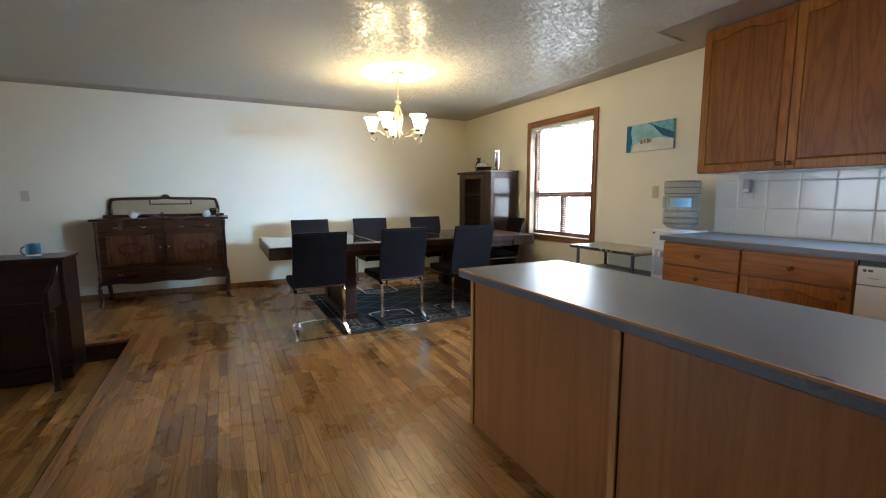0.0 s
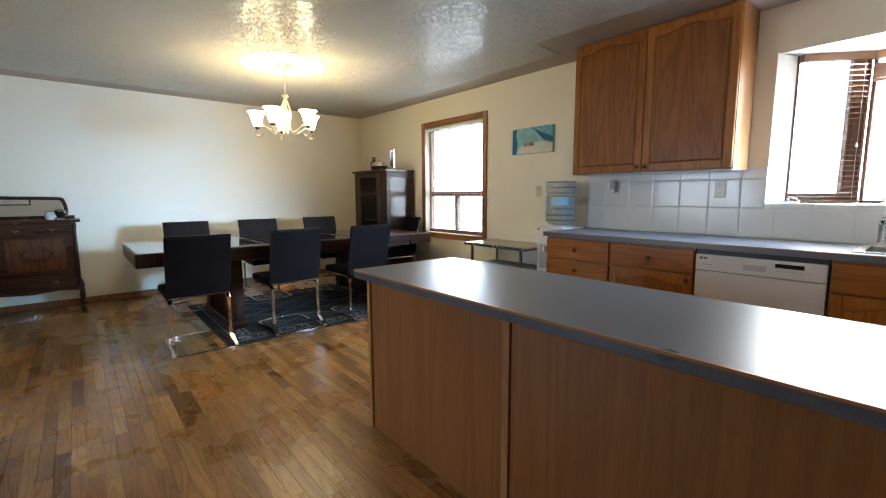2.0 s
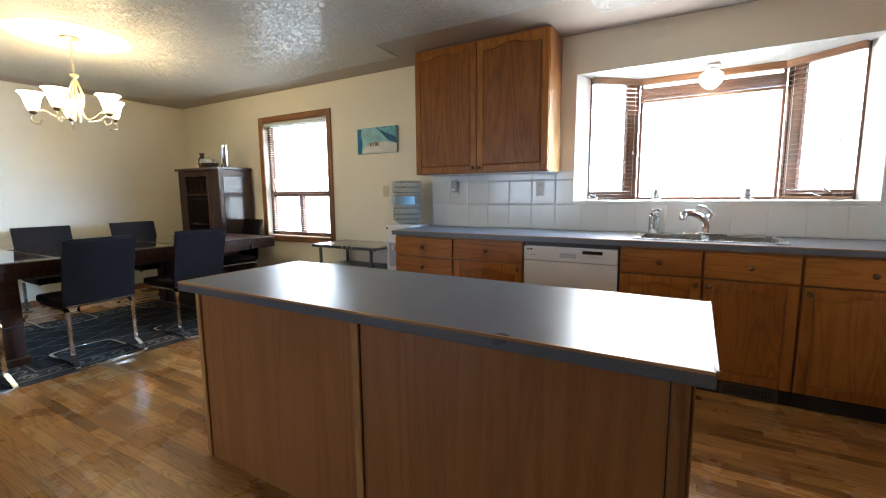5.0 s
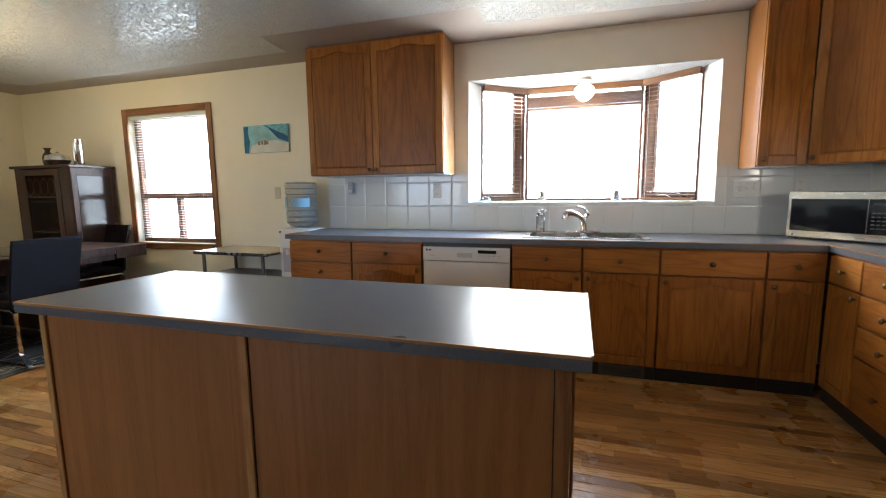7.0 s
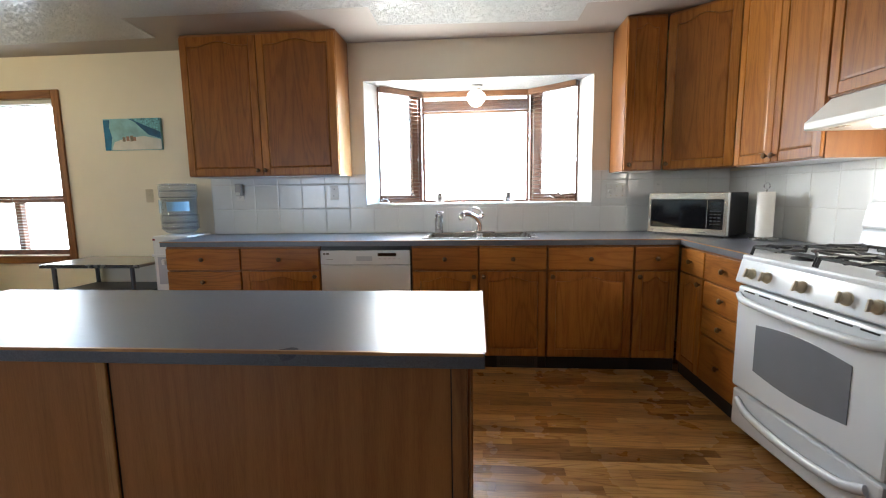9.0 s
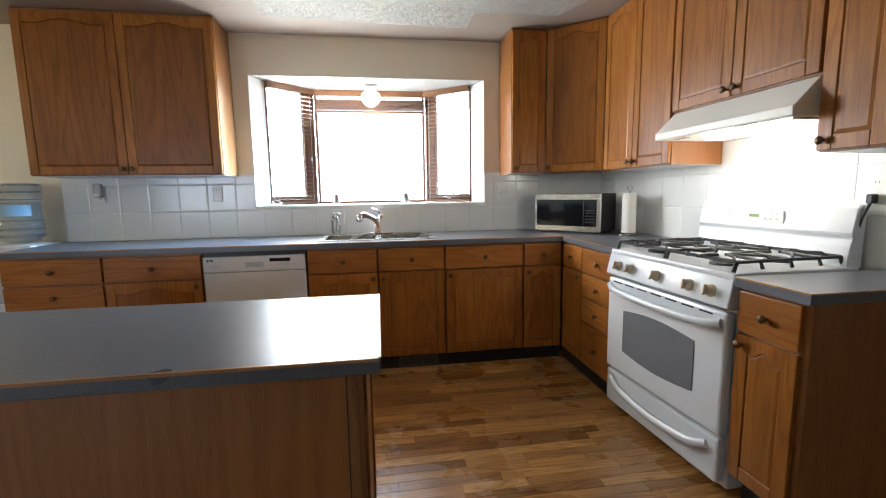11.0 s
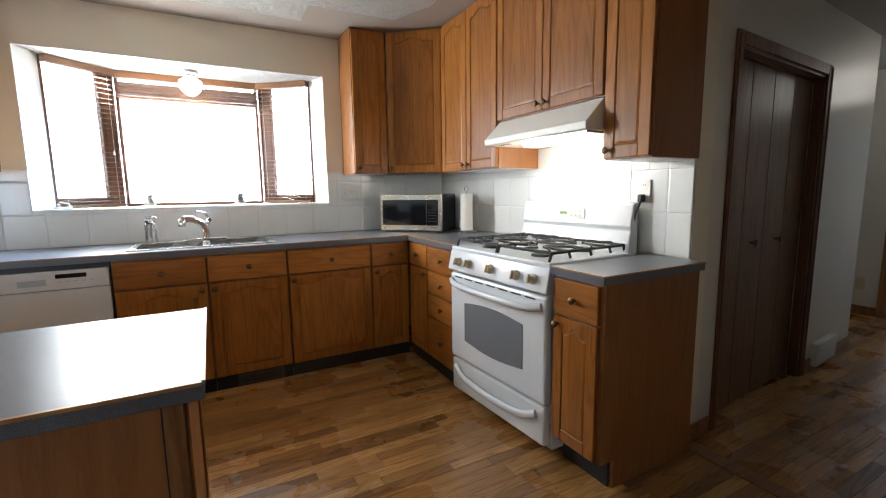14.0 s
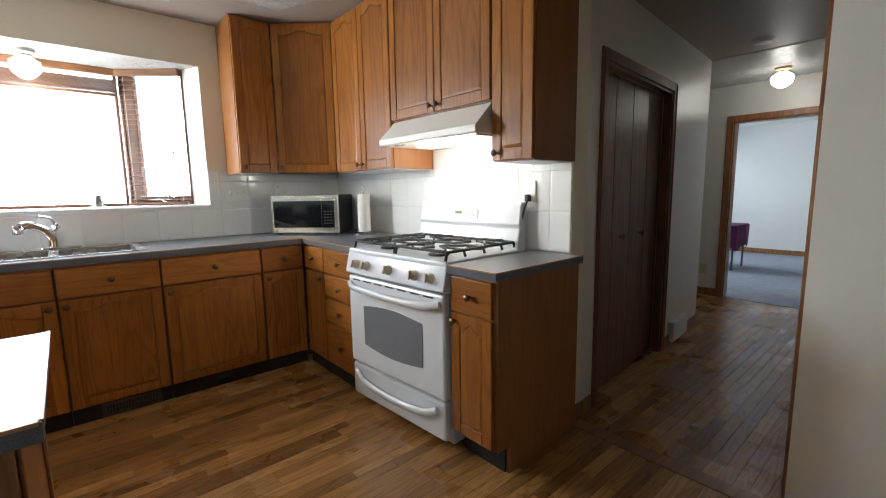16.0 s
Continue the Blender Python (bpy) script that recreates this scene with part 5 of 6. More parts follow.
for i in range(17):
    y = RY0 + 0.17 + i * (RY1 - RY0 - 0.34) / 16
    for x in (RX1 - 0.155, RX0 + 0.155):
        part("scroll", tube([(x + 0.035 * math.cos(a * 0.5), y + 0.045 * math.sin(a * 0.5) * (1 - a / 24), 0.0098) for a in range(11)], 0.006, 4, None, False, (0.014, 0.003)), RUG_PALE, rug)
for i in range(12):
    x = RX0 + 0.17 + i * (RX1 - RX0 - 0.34) / 11
    for y in (RY0 + 0.155, RY1 - 0.155):
        part("scroll", tube([(x + 0.045 * math.cos(a * 0.5) * (1 - a / 24), y + 0.035 * math.sin(a * 0.5), 0.0098) for a in range(11)], 0.006, 4, None, False, (0.014, 0.003)), RUG_PALE, rug)
for i in range(-6, 8):
    x = RX0 + 0.32 + i * 0.3
    for sgn in (1, -1):
        seg = []
        for q in range(60):
            yy = RY0 + 0.32 + q * (RY1 - RY0 - 0.64) / 59
            xx = x + sgn * (yy - RY0) * 0.6 + (0 if sgn > 0 else 1.4)
            if RX0 + 0.31 < xx < RX1 - 0.31:
                seg.append((xx, yy, 0.0092))
        if len(seg) > 2:
            part("lattice_line", tube(seg, 0.004, 4, None, False, (0.008, 0.002)), RUG_PALE, rug)

tb = thing("dining_table", "long dark wood dining table with glass-topped panels", "table", pose(-6.66, -1.85, 0))
TW, TL0, TL1 = 0.56, -1.46, 1.47
part("tabletop", box(-TW, TW, TL0 + 0.62, TL1 - 0.30, 0.70, 0.768, 0.005), WALNUT, tb, "dark stained top")
part("leaf", box(-TW, TW, TL0, TL0 + 0.617, 0.655, 0.766, 0.005), WALNUT, tb, "pulled-out extension leaf")
part("leaf", box(-TW, TW, TL1 - 0.297, TL1, 0.655, 0.766, 0.005), WALNUT, tb, "pulled-out extension leaf")
part("glass_panel", box(-TW + 0.02, TW - 0.02, TL0 + 0.015, TL0 + 0.60, 0.7665, 0.770), mottled("frosted_glass_panel", (0.17, 0.20, 0.21), 0.14, 0.05, 3, spec=0.35), tb, "pale glass panel")
for y0, y1 in ((-0.90, -0.46), (-0.45, -0.01), (0.0, 0.44), (0.45, 0.90)):
    part("glass_panel", box(-TW + 0.02, TW - 0.02, TL1 - 1.47 + y0 + 0.02, TL1 - 1.47 + y1, 0.7685, 0.7715), TABLEGLASS, tb, "dark glass panel")
for sx in (-1, 1):
    part("apron", box(sx * (TW - 0.035) - 0.012, sx * (TW - 0.035) + 0.012, TL0 + 0.62, TL1 - 0.30, 0.645, 0.699, 0.002), WALNUT, tb)
for y in (-0.72, 0.78):
    ped = part("pedestal", box(-0.40, 0.40, y - 0.035, y + 0.035, 0.07, 0.70, 0.003), WALNUT, tb)
    part("foot", box(-0.50, 0.50, y - 0.075, y + 0.075, 0.0105, 0.07, 0.008), WALNUT, tb)
    for sx in (-1, 1):
        part("post", box(sx * 0.40 - 0.07, sx * 0.40 + 0.07, y - 0.06, y + 0.06, 0.07, 0.70, 0.005), WALNUT, tb)
for z in (0.30, 0.42, 0.54):
    part("groove", box(0.471, 0.474, -0.78, -0.66, z, z + 0.004), BLACK, tb)


def dining_chair():
    """Cantilever chair facing +y, centred on the floor."""
    c = thing("dining_chair", "black leather dining chair on a chrome sled base", "chair", None, "chairs round the table")
    w = 0.225
    back = bmesh.new()
    nz, nx = 8, 6
    grid = {}
    for s, d in ((0, 0.0), (1, 0.042)):
        for i in range(nx + 1):
            for j in range(nz + 1):
                x = -w + 2 * w * i / nx
                z = 0.445 + 0.475 * j / nz
                y = -0.245 - 0.10 * (j / nz) ** 1.3 + d * (1 - 0.35 * (abs(2 * i / nx - 1) ** 4)) - 0.012 * (1 - (2 * i / nx - 1) ** 2)
                grid[s, i, j] = back.verts.new((x, y, z))
    for i in range(nx):
        for j in range(nz):
            back.faces.new((grid[0, i, j], grid[0, i, j + 1], grid[0, i + 1, j + 1], grid[0, i + 1, j]))
            back.faces.new((grid[1, i, j], grid[1, i + 1, j], grid[1, i + 1, j + 1], grid[1, i, j + 1]))
    for i in range(nx):
        for j in (0, nz):
            back.faces.new((grid[0, i, j], grid[0, i + 1, j], grid[1, i + 1, j], grid[1, i, j]))
    for j in range(nz):
        for i in (0, nx):
            back.faces.new((grid[0, i, j], grid[0, i, j + 1], grid[1, i, j + 1], grid[1, i, j]))
    bk = part("backrest", back, LEATHER, c, "padded black leather back", True)
    part("seam", tube([(-w + 0.008, -0.352, 0.905), (0, -0.362, 0.907), (w - 0.008, -0.352, 0.905)], 0.003, 5), LEATHER, bk)
    part("seat", box(-w, w, -0.235, 0.24, 0.425, 0.485, 0.018, None, 3), LEATHER, c, "padded black leather seat", True)
    for sx in (-1, 1):
        x = sx * (w - 0.02)
        xr = sx * (w - 0.005)
        part("upright", tube([(x, 0.20, 0.418), (x, -0.20, 0.418), (x, -0.235, 0.40), (x, -0.238, 0.12), (x, -0.245, 0.085), (xr, -0.335, 0.020), (xr, -0.34, 0.012)], 0.012, 4, None, False, (0.028, 0.012)), CHROME, c, "chrome flat bar")
        part("runner", tube(smooth_path([(xr, -0.335, 0.012), (x, -0.2, 0.010), (x, 0.12, 0.010), (x * 0.92, 0.19, 0.010)], 4), 0.01, 4, None, False, (0.022, 0.012)), CHROME, c, "chrome flat bar")
    part("rear_bar", tube(smooth_path([(-w, -0.335, 0.010), (-w * 0.4, -0.35, 0.010), (w * 0.4, -0.35, 0.010), (w, -0.335, 0.010)], 5), 0.01, 4, None, False, (0.024, 0.012)), CHROME, c, "chrome flat bar")
    part("front_bar", tube(smooth_path([(-w * 0.85, 0.19, 0.010), (-w * 0.3, 0.215, 0.010), (w * 0.3, 0.215, 0.010), (w * 0.85, 0.19, 0.010)], 5), 0.01, 4, None, False, (0.022, 0.012)), CHROME, c, "chrome flat bar")
    part("back_rail", tube([(-w + 0.01, -0.246, 0.442), (w - 0.01, -0.246, 0.442)], 0.008, 6), CHROME, c, "chrome bar under the back")
    return c


chair = dining_chair()
CH = 0.001
chair.matrix_basis = pose(-6.05, -2.935, CH, 0, 0, 90)
for x, y, a, up in ((-6.05, -2.175, 91, 0.0105), (-6.05, -1.435, 92, 0.0105), (-7.30, -2.69, -90, 0.0105), (-7.30, -1.92, -91, 0.0105), (-7.30, -1.10, -89, 0.0105), (-6.80, -0.50, 176, 0.0105)):
    copy_thing(chair, pose(x, y, up, 0, 0, a))


# chandelier
cd = thing("chandelier", "five-arm nickel chandelier with lit frosted shades", "chandelier", pose(-6.22, -2.03, 0))
part("canopy", lathe([(0.065, CEIL - 0.0095), (0.06, CEIL - 0.02), (0.02, CEIL - 0.035), (0.0, CEIL - 0.036)], steps=24), NICKEL, cd, "", True)
for i in range(11):
    z = CEIL - 0.04 - i * 0.024
    a = 0 if i % 2 else math.pi / 2
    part("chain_link", tube([(0.008 * math.cos(q) * math.cos(a), 0.008 * math.cos(q) * math.sin(a), z - 0.012 + 0.016 * math.sin(q)) for q in [k * math.pi / 5 for k in range(10)]], 0.0022, 5, None, True), NICKEL, cd)
part("stem", lathe([(0.03, 2.160), (0.032, 2.145), (0.015, 2.130), (0.012, 2.060), (0.02, 1.980), (0.022, 1.910), (0.014, 1.860), (0.02, 1.820), (0.012, 1.800), (0.0, 1.795)], steps=14), NICKEL, cd, "", True)
for k in range(5):
    a = 2 * math.pi * k / 5 + 0.45
    c, s = math.cos(a), math.sin(a)
    def P(r, z):
        return (r * c, r * s, z)
    arm = part("arm", tube(smooth_path([P(0.015, 2.110), P(0.05, 2.000), P(0.03, 1.890), P(0.07, 1.820), P(0.14, 1.830), P(0.20, 1.870), P(0.26, 1.845), P(0.275, 1.790), P(0.235, 1.770), P(0.215, 1.805)], 5), 0.0075, 7), NICKEL, cd, "curled nickel arm", True)
    part("cup", lathe([(0.006, 1.835), (0.022, 1.845), (0.026, 1.860), (0.018, 1.875)], P(0.262, 0), 14), BRONZE, arm, "", True)
    part("glass_shade", lathe([(0.024, 1.865), (0.035, 1.880), (0.045, 1.915), (0.052, 1.950), (0.066, 1.980), (0.082, 1.995), (0.078, 1.992), (0.060, 1.975), (0.046, 1.945), (0.038, 1.910), (0.02, 1.875)], P(0.262, 0), 20), SHADE, arm, "lit frosted glass shade", True)
    bulb("chandelier_bulb", (-6.22 + 0.262 * c, -2.03 + 0.262 * s, 2.020), 6.2, WARM, 0.03)

# sideboard with mirror
sb = thing("sideboard", "antique dark walnut sideboard with a low mirror back", "sideboard", pose(-7.87, -4.92, 0, 0, 0, 90))
SW, SD = 1.30, 0.47
part("carcass", box(0.02, SW - 0.02, 0.012, SD, 0.29, 0.955, 0.004), WALNUT, sb)
part("top", box(-0.02, SW + 0.02, -0.015, SD + 0.01, 0.956, 0.982, 0.006, None, 2), WALNUT_H, sb, "moulded overhanging top")
for x0 in (0.04, 0.665):
    d = part("drawer", box(x0, x0 + 0.595, -0.004, 0.011, 0.855, 0.945, 0.003), WALNUT_H, sb)
    for q in (0.17, 0.43):
        part("drop_handle", tube([(x0 + q + 0.018 * math.cos(t2), -0.012, 0.895 + 0.016 * math.sin(t2)) for t2 in [math.pi + i * math.pi / 6 for i in range(7)]], 0.003, 5), BRASS, d, "brass drop handle")
    do = part("door", box(x0, x0 + 0.595, -0.002, 0.011, 0.435, 0.845, 0.003), WALNUT_H, sb)
    part("raised_panel", box(x0 + 0.075, x0 + 0.52, -0.007, -0.0018, 0.475, 0.80, 0.006), wood("figured_walnut", (0.03, 0.011, 0.005), (0.11, 0.042, 0.02), "z", 0.25, 30), do)
    scroll = bmesh.new()
    cx, cz = x0 + 0.2975, 0.645
    for k in range(14):
        a = 2 * math.pi * k / 14
        ox, oz = cx + 0.115 * math.cos(a), cz + 0.06 * math.sin(a)
        tube([(ox + 0.02 * math.cos(q * 0.7 + a) * (1 - q / 12), -0.009, oz + 0.02 * math.sin(q * 0.7 + a) * (1 - q / 12)) for q in range(9)], 0.0045, 5, scroll)
    part("carved_wreath", scroll, WALNUT_H, do)
    part("lock", lathe([(0.01, -0.004), (0.006, -0.012), (0.0, -0.013)], (x0 + (0.57 if x0 < 0.3 else 0.025), 0, 0.655), 10, "y"), BRASS, do, "brass lock plate")
bd = part("drawer", box(0.04, SW - 0.04, -0.004, 0.011, 0.315, 0.425, 0.003), WALNUT_H, sb)
for q in (0.22, 1.08):
    part("drop_handle", tube([(q + 0.02 * math.cos(t2), -0.012, 0.372 + 0.018 * math.sin(t2)) for t2 in [math.pi + i * math.pi / 6 for i in range(7)]], 0.003, 5), BRASS, bd, "brass drop handle")
part("skirt", prism([(0.02, 0.29), (0.02, 0.25), (0.20, 0.265), (0.40, 0.245), (0.65, 0.26), (0.90, 0.245), (1.10, 0.265), (SW - 0.02, 0.25), (SW - 0.02, 0.29)], 0.0, 0.02, "xz"), WALNUT_H, sb)
for x in (0.035, SW - 0.035):
    part("column", lathe([(0.02, 0.30), (0.022, 0.34), (0.013, 0.38), (0.017, 0.6), (0.013, 0.86), (0.02, 0.90), (0.02, 0.95)], (x, -0.004, 0), 12), WALNUT, sb, "", True)
    for y, o in ((0.03, -1), (SD - 0.03, 1)):
        sx = -1 if x < 0.5 else 1
        part("leg", tube(smooth_path([(x, y, 0.30), (x + sx * 0.018, y + o * 0.014, 0.22), (x + sx * 0.004, y + o * 0.004, 0.10), (x + sx * 0.010, y + o * 0.010, 0.03), (x + sx * 0.026, y + o * 0.022, 0.014)], 5), 0.021, 9), WALNUT, sb, "cabriole leg", True)
mf = bmesh.new()
MZ = 1.195
arch = smooth_path([(0.10, 0.46, 0.985), (0.085, 0.46, 1.06), (0.105, 0.46, 1.165), (0.16, 0.46, MZ), (0.55, 0.46, MZ + 0.008), (0.65, 0.46, MZ + 0.018), (0.75, 0.46, MZ + 0.008), (1.14, 0.46, MZ), (1.195, 0.46, 1.165), (1.215, 0.46, 1.06), (1.20, 0.46, 0.985)], 5)
fr = part("mirror_frame", tube(arch, 0.018, 8), WALNUT, sb, "scrolled mirror frame", True)
part("crest", lathe([(0.0, 0.0), (0.035, 0.006), (0.05, 0.02), (0.03, 0.04), (0.0, 0.045)], (0.65, 0.46, MZ + 0.012), 14), WALNUT, fr, "carved crest", True)
part("base_rail", box(0.02, SW - 0.02, 0.43, 0.475, 0.983, 1.012, 0.005), WALNUT_H, fr)
part("mirror", box(0.115, 1.185, 0.463, 0.468, 1.01, MZ - 0.005), MIRROR, sb, "low mirror glass")
for nm, lab, y, prof, mt in (("sugar_bowl", "white china sugar bowl on the sideboard", -4.56, [(0.025, 0.0), (0.03, 0.006), (0.048, 0.03), (0.05, 0.05), (0.035, 0.066), (0.012, 0.074), (0.01, 0.085), (0.0, 0.088)], CHINA),
                             ("small_dish", "small dark china dish on the sideboard", -4.35, [(0.02, 0.0), (0.045, 0.01), (0.055, 0.02), (0.02, 0.024), (0.012, 0.04), (0.0, 0.045)], GUNMETAL),
                             ("cream_jug", "white china jug on the sideboard", -3.83, [(0.028, 0.0), (0.045, 0.02), (0.05, 0.045), (0.036, 0.065), (0.045, 0.08), (0.04, 0.08), (0.03, 0.062), (0.0, 0.05)], CHINA),
                             ("sauce_boat", "silver sauce boat on the sideboard", -3.76, [(0.03, 0.0), (0.02, 0.015), (0.05, 0.05), (0.06, 0.09), (0.055, 0.09), (0.02, 0.03), (0.0, 0.03)], CHROME)):
    o = thing(nm, lab, "tableware", pose(-8.03, y, 0.982))
    part("bowl", lathe(prof, steps=18), mt, o, "", True)
    if "dish" not in nm:
        part("handle", tube([(0, 0.045 + 0.02 * math.sin(q * 0.5), 0.05 + 0.02 * math.cos(q * 0.5)) for q in range(7)], 0.004, 6), mt, o, "", True)

# china cabinet in the corner
cc = thing("china_cabinet", "dark walnut glazed china cabinet in the corner", "cabinet", pose(-7.76, -0.47, 0))
CW, CDp, CZ = 0.85, 0.43, 1.53
part("back", box(0.02, CW - 0.02, CDp - 0.012, CDp, 0.06, CZ), WALNUT, cc)
part("side_panel", box(0.0, 0.022, 0.0, CDp, 0.0, CZ, 0.002), WALNUT, cc)
part("side_panel", box(CW - 0.022, CW, 0.0, CDp, 0.0, CZ, 0.002), WALNUT, cc)
part("side_inset", box(CW - 0.001, CW + 0.004, 0.05, CDp - 0.05, 0.25, CZ - 0.08, 0.002), mottled("polished_side", (0.035, 0.022, 0.017), 0.14, 0.1, 2, spec=0.4), cc, "polished side panel")
part("floor_board", box(0.022, CW - 0.022, 0.01, CDp - 0.012, 0.10, 0.13), WALNUT_H, cc)
part("top", box(-0.03, CW + 0.02, -0.03, CDp + 0.01, CZ, CZ + 0.03, 0.008, None, 2), WALNUT_H, cc)
for x0, x1 in ((0.023, 0.10), (0.68, CW - 0.023)):
    part("front_panel", box(x0, x1, 0.0, 0.02, 0.06, CZ - 0.001, 0.003), WALNUT, cc)
dd = part("door", wall_with_holes(0.102, 0.678, 0.07, CZ - 0.01, -0.004, 0.018, [(0.165, 0.605, 0.20, CZ - 0.07)], "xz"), WALNUT, cc, "glazed door with fretwork")
gp = part("pane", box(0.165, 0.605, 0.006, 0.009, 0.20, CZ - 0.07), CABGLASS, dd)
gp.visible_shadow = False
fw = bmesh.new()
for i in range(4):
    x = 0.22 + i * 0.11
    tube([(x + 0.055 * math.cos(q * math.pi / 6), -0.002, 1.34 + 0.085 * math.sin(q * math.pi / 6)) for q in range(12)], 0.006, 5, fw, True)
tube([(0.165, -0.002, 1.235), (0.605, -0.002, 1.235)], 0.008, 5, fw)
part("fretwork", fw, WALNUT, dd, "curved wooden fretwork")
for z in (0.52, 0.86, 1.18):
    part("shelf", box(0.022, CW - 0.022, 0.03, CDp - 0.013, z, z + 0.016), WALNUT_H, cc)
for nm, lab, x, z, prof, mt in (("white_cup", "white china cup on a cabinet shelf", 0.45, 0.876, [(0.03, 0.0), (0.04, 0.02), (0.043, 0.10), (0.038, 0.10), (0.03, 0.01), (0.0, 0.01)], CHINA),
                                ("serving_dish", "stack of pale china dishes on a shelf", 0.42, 0.536, [(0.06, 0.0), (0.11, 0.03), (0.115, 0.05), (0.115, 0.08), (0.06, 0.085), (0.0, 0.085)], CHINA),
                                ("glass_goblet", "small glass goblet on a cabinet shelf", 0.36, 0.876, [(0.03, 0.0), (0.006, 0.01), (0.006, 0.06), (0.03, 0.09), (0.028, 0.13), (0.02, 0.09), (0.0, 0.07)], CABGLASS),
                                ("glass_goblet", "small glass goblet on a cabinet shelf", 0.53, 0.876, [(0.03, 0.0), (0.006, 0.01), (0.006, 0.06), (0.03, 0.09), (0.028, 0.15), (0.02, 0.09), (0.0, 0.07)], CABGLASS)):
    o = thing(nm, lab, "tableware", pose(-7.76 + x, -0.47 + 0.15, z))
    part("vessel", lathe(prof, steps=18), mt, o, "", True)
TOPZ = CZ + 0.03
va = thing("dark_vase", "small black vase with gold flowers on the cabinet", "vase", pose(-7.46, -0.32, TOPZ))
part("vessel", lathe([(0.035, 0.0), (0.04, 0.01), (0.052, 0.07), (0.045, 0.12), (0.022, 0.155), (0.025, 0.18), (0.04, 0.195), (0.032, 0.19), (0.0, 0.15)], steps=20), mottled("black_gold_glaze", (0.05, 0.035, 0.015), 0.2, 0.9, 30), va, "", True)
te = thing("silver_pot", "round silver lidded pot on the cabinet", "pot", pose(-7.28, -0.34, TOPZ))
part("vessel", lathe([(0.05, 0.0), (0.09, 0.02), (0.115, 0.06), (0.10, 0.105), (0.05, 0.13), (0.0, 0.135)], steps=24), CHROME, te, "", True)
part("lid_knob", lathe([(0.01, 0.134), (0.018, 0.145), (0.0, 0.155)], steps=12), CHROME, te, "", True)
gv = thing("silver_vase", "tall silver cylinder vase on the cabinet", "vase", pose(-6.98, -0.33, TOPZ))
part("vessel", lathe([(0.042, 0.0), (0.045, 0.005), (0.045, 0.26), (0.041, 0.26), (0.041, 0.02), (0.0, 0.02)], steps=24), CHROME, gv, "", True)

# piano in the sunken room
pi = thing("upright_piano", "small dark walnut upright piano with turned legs", "piano", pose(-6.10, -4.735, PIT[2], 0, 0, 90))
# local x runs along the piano away from the near end, local y towards its back
PL = -1.45
part("case", box(PL, 0.0, 0.06, 0.39, 0.03, 0.925, 0.004), EBONY, pi)
part("lid", box(PL - 0.015, 0.018, 0.035, 0.40, 0.926, 0.95, 0.006, None, 2), EBONY, pi, "polished lid")
part("key_bed", box(PL, -0.035, -0.20, 0.058, 0.60, 0.665, 0.006), EBONY, pi)
part("fallboard", prism([(0.058, 0.88), (0.0, 0.80), (-0.17, 0.72), (-0.18, 0.668), (0.058, 0.668)], PL + 0.06, -0.06, "yz"), EBONY, pi, "closed fallboard")
part("arm", prism([(0.058, 0.90), (0.02, 0.84), (-0.09, 0.77), (-0.205, 0.735), (-0.205, 0.595), (0.058, 0.595)], -0.058, -0.03, "yz", None, 0.004), EBONY, pi)
part("plinth", box(PL, 0.0, 0.02, 0.058, 0.03, 0.13, 0.004), EBONY, pi)
for x in (-0.045, PL + 0.045):
    lg = part("leg", lathe([(0.020, 0.05), (0.026, 0.09), (0.020, 0.12), (0.028, 0.30), (0.032, 0.44), (0.024, 0.47), (0.034, 0.49), (0.034, 0.594)], (x, -0.165, 0), 14), EBONY, pi, "turned leg", True)
    part("castor", lathe([(0.022, 0.0), (0.024, 0.02), (0.016, 0.05)], (x, -0.165, 0), 10), IRON, lg, "", True)
for x in (0.0 - 0.05, PL + 0.05):
    for y in (0.10, 0.35):
        part("foot", lathe([(0.025, 0.0), (0.025, 0.032)], (x, y, 0), 10), IRON, pi)
mg = thing("blue_mug", "blue and white mug standing on the piano", "mug", pose(-6.25, -4.92, PIT[2] + 0.95))
part("body", lathe([(0.040, 0.0), (0.044, 0.006), (0.044, 0.10), (0.040, 0.10), (0.039, 0.01), (0.0, 0.01)], steps=20), BLUEMUG, mg, "", True)
part("band", lathe([(0.0445, 0.012), (0.0447, 0.013), (0.0447, 0.022), (0.0445, 0.023)], steps=20), CHINA, mg, "white base band")
part("handle", tube([(0, -0.043 - 0.028 * math.sin(q * math.pi / 8), 0.05 + 0.032 * math.cos(q * math.pi / 8)) for q in range(9)], 0.006, 6), BLUEMUG, mg, "", True)

# ---- backsplash tiles ----
TS, GAP = 0.2045, 0.0022
bsn = setting("backsplash_north", wall_with_holes(-4.235, -0.006, 0.914, 1.400, -0.006, -0.0005, [(BAY[0], BAY[1], BAY[2], 1.400)], "xz"), GROUT, "white grout behind square glazed wall tiles", "backsplash")
bse = setting("backsplash_east", wall_with_holes(HALL_Y + 0.003, -0.006, 0.914, 1.60, -0.006, -0.0005, [(HALL_Y + 0.003, -2.166, 1.362, 1.60), (-1.346, -0.006, 1.374, 1.60)], "yz"), GROUT, "white grout behind square glazed wall tiles", "backsplash")
tile_cache = {}


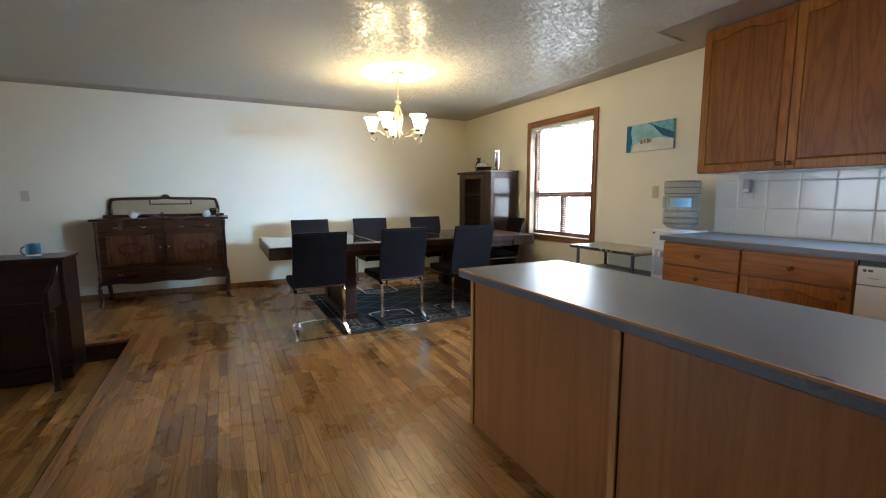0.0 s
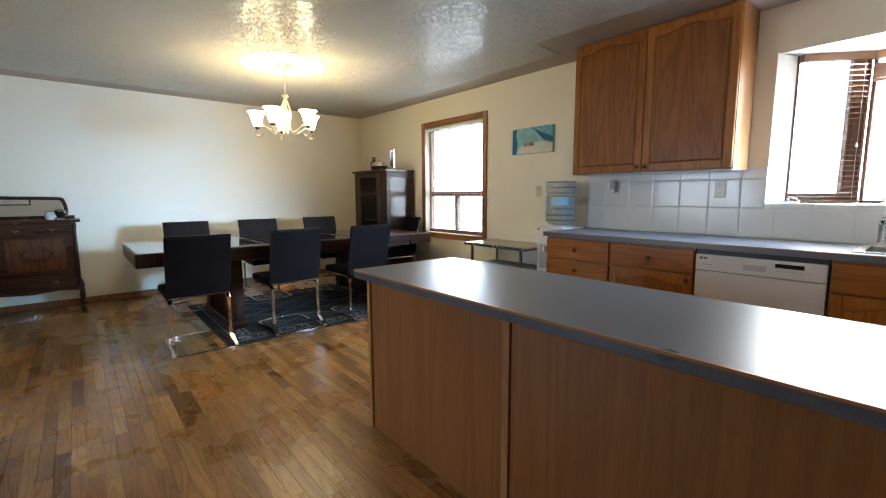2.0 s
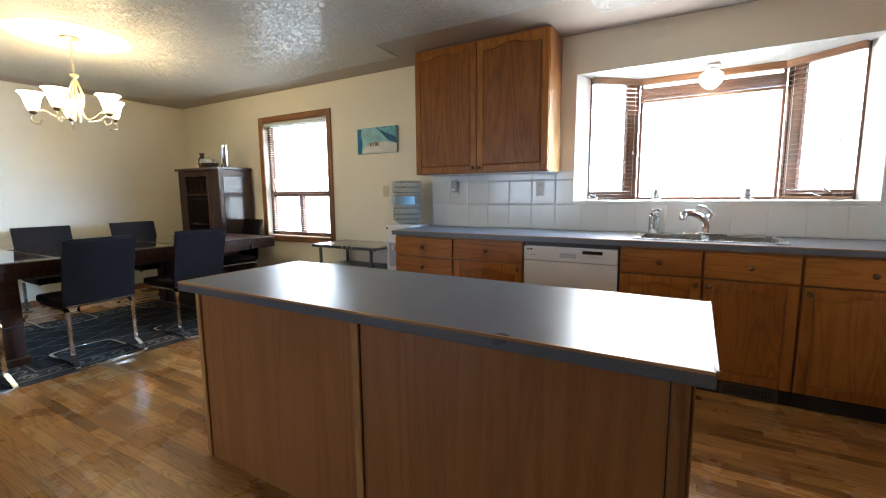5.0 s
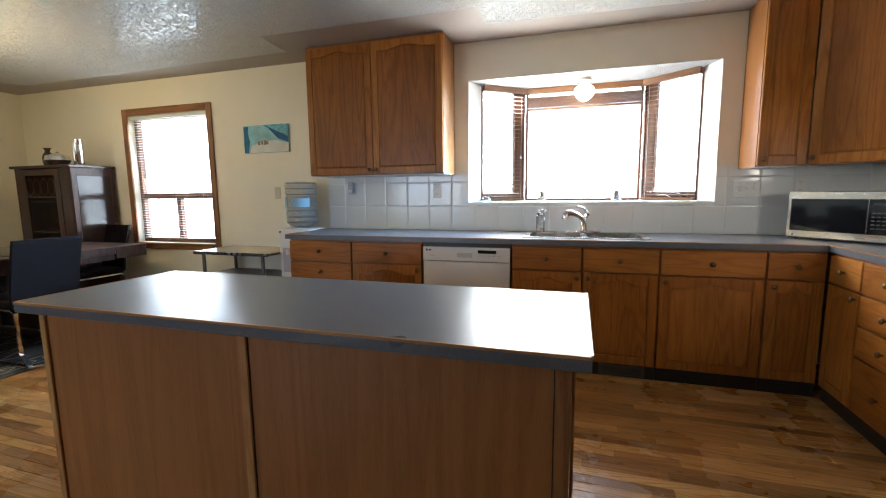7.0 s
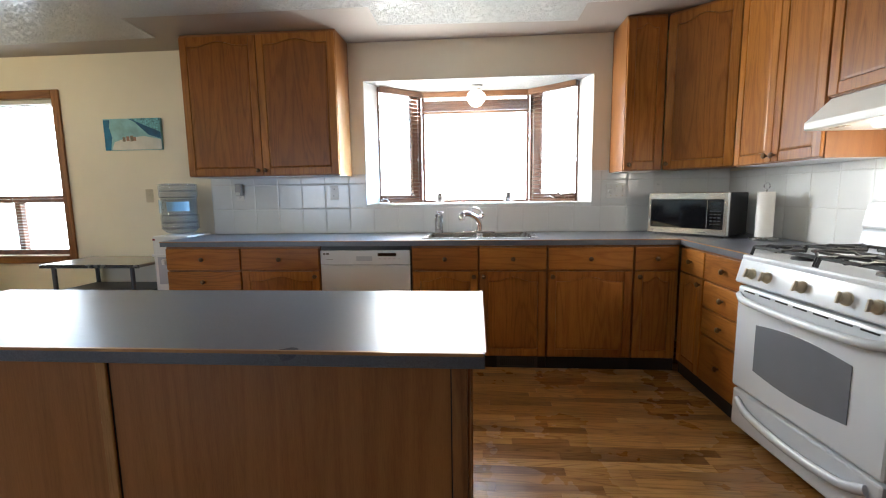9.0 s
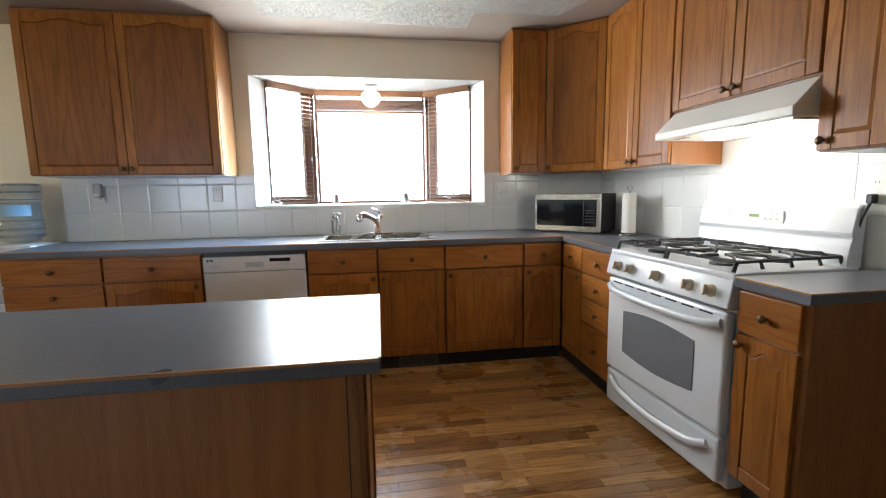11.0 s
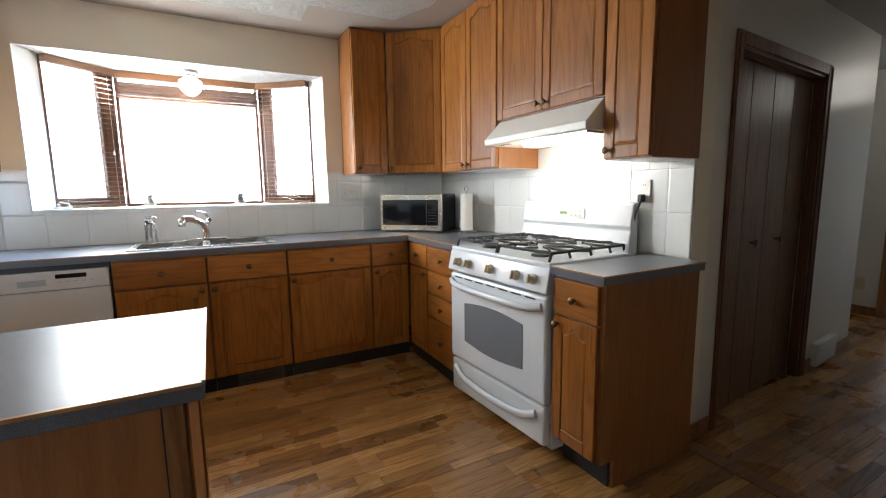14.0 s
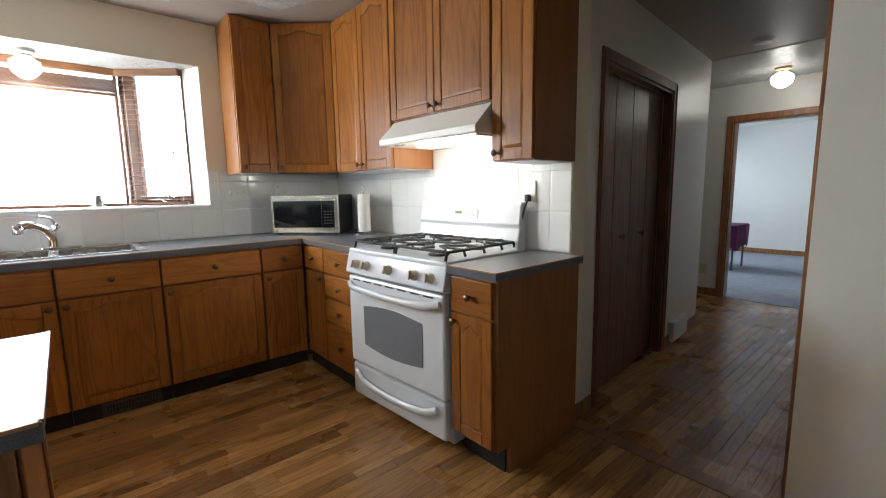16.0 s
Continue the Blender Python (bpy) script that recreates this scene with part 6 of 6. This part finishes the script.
def tile(w, hgt):
    """A pillowed tile with its lower left corner at the origin, facing -y."""
    key = (round(w, 4), round(hgt, 4))
    if key not in tile_cache:
        bm = bmesh.new()
        rows = []
        for ins, y in ((0.0, 0.0), (0.0006, -0.0014), (0.002, -0.0022), (0.008, -0.0028), (0.012, -0.0029)):
            ins = min(ins, w * 0.45, hgt * 0.45)
            rows.append([bm.verts.new((x, y, z)) for x, z in ((ins, ins), (w - ins, ins), (w - ins, hgt - ins), (ins, hgt - ins))])
        for a, b2 in zip(rows, rows[1:]):
            for i in range(4):
                bm.faces.new((a[i], a[(i + 1) % 4], b2[(i + 1) % 4], b2[i]))
        bm.faces.new(rows[-1])
        bmesh.ops.recalc_face_normals(bm, faces=bm.faces)
        me = bpy.data.meshes.new("tile")
        bm.to_mesh(me)
        bm.free()
        me.materials.append(CERAMIC)
        tile_cache[key] = me
    return tile_cache[key]


def lay(parent, u_at, lo, hi, z0, z1, m_of):
    """Tiles clipped to a stretch lo..hi and a course z0..z1, on a grid that starts at u_at."""
    k = math.floor((lo - u_at) / TS)
    while u_at + k * TS < hi - 0.012:
        a, b2 = max(lo, u_at + k * TS + GAP / 2), min(hi, u_at + (k + 1) * TS - GAP / 2)
        if b2 - a > 0.012:
            o = new("tile", tile(b2 - a, z1 - z0))
            o.parent = parent
            o.matrix_basis = m_of(a, b2, z0) @ pose(0, 0, 0, random.uniform(-0.12, 0.12), 0, random.uniform(-0.12, 0.12))
        k += 1


north = lambda a, b2, z: pose(a, -0.0055, z)
east = lambda a, b2, z: pose(-0.0055, b2, z, 0, 0, -90)
Z1, Z2, Z3 = 0.9155, 0.9155 + TS, 0.9155 + 2 * TS
lay(bsn, -0.17, -4.23, -0.008, Z1, Z2 - GAP, north)
for lo, hi in ((-4.23, BAY[0] - 0.002), (BAY[1] + 0.002, -0.008)):
    lay(bsn, -0.17, lo, hi, Z2, Z3 - GAP, north)
    lay(bsn, -0.17, lo, hi, Z3, 1.398, north)
lay(bsn, -0.17, BAY[0] + 0.001, BAY[1] - 0.001, Z2, BAY[2] - 0.001, north)
lay(bse, -0.02, HALL_Y + 0.004, -0.008, Z1, Z2 - GAP, east)
lay(bse, -0.02, HALL_Y + 0.004, -0.008, Z2, Z3 - GAP, east)
lay(bse, -0.02, HALL_Y + 0.004, -2.168, Z3, 1.361, east)
lay(bse, -0.02, -1.344, -0.008, Z3, 1.373, east)
lay(bse, -0.02, -2.166, -1.346, Z3, 1.495, east)

# ---- oak strip floor, plank by plank, running along x ----
PW = 0.0572
rnd = random.Random(7)


def plank_geo(length, w=PW):
    c, g = 0.0007, 0.0002
    v, f = [], []
    for ins, z in ((g, -0.011), (g, -0.001), (g + c, 0.0)):
        v += [(ins, ins, z), (length - ins, ins, z), (length - ins, w - ins, z), (ins, w - ins, z)]
    for k in (0, 4):
        for i in range(4):
            j = (i + 1) % 4
            f.append((k + i, k + j, k + 4 + j, k + 4 + i))
    f.append((8, 9, 10, 11))
    return v, f


LENGTHS = (0.28, 0.36, 0.45, 0.55, 0.66, 0.78, 0.92, 1.08)
shared = {}
rest_v, rest_f = [], []
near_count = 0


def put_plank(x, y, length, z=0.0, w=PW):
    global near_count
    near = -5.6 < x < -2.2 and -4.2 < y < -2.6 and length in LENGTHS and w == PW and z == 0 and near_count < 300
    if near:
        near_count += 1
        if length not in shared:
            me = bpy.data.meshes.new("plank")
            me.from_pydata(*[plank_geo(length)[0], [], plank_geo(length)[1]])
            me.materials.append(PLANK)
            shared[length] = me
        o = new("plank", shared[length])
        o.parent = FLOOR
        o.location = (x, y, z)
        return
    v, f = plank_geo(length, w)
    n0 = len(rest_v)
    rest_v.extend((a + x, b2 + y, c + z) for a, b2, c in v)
    rest_f.extend(tuple(i + n0 for i in q) for q in f)


def plank_field(x0, x1, y0, y1, z=0.0):
    rows = int((y1 - y0) / PW)
    for r in range(rows + 1):
        y = y0 + r * PW
        w = min(PW, y1 - y)
        if w < 0.008:
            continue
        x = x0
        first = True
        while x < x1 - 0.01:
            length = rnd.choice(LENGTHS) if not first else rnd.choice(LENGTHS) * rnd.uniform(0.3, 1.0)
            first = False
            if x + length > x1 - 0.05:
                length = x1 - x
            put_plank(x, y, length, z, w)
            x += length


plank_field(WEST + 0.001, -0.0005, PIT[1] + 0.061, -0.0005)
plank_field(WEST + 0.001, PIT[0] - 0.061, -6.9, PIT[1] + 0.06)
plank_field(0.0855, HALL_END, -3.298, HALL_Y + 0.30)
plank_field(HALL_CORNER - 0.15, HALL_END, HALL_Y + 0.301, -0.21)
plank_field(-0.4, 0.139, PIT[1] + 0.0, PIT[1] + 0.06)
plank_field(0.0, 0.139, PIT[1] + 0.061, -3.29)
plank_field(PIT[0] + 0.02, -3.2, -6.4, PIT[1] - 0.02, PIT[2] + 0.012)
rest = bpy.data.meshes.new("planks")
rest.from_pydata(rest_v, [], rest_f)
rest.materials.append(PLANKS)
po = new("planks", rest)
po.parent = FLOOR
tagged(po, "narrow oak strip planks of mixed tones", "", "", "stuff")
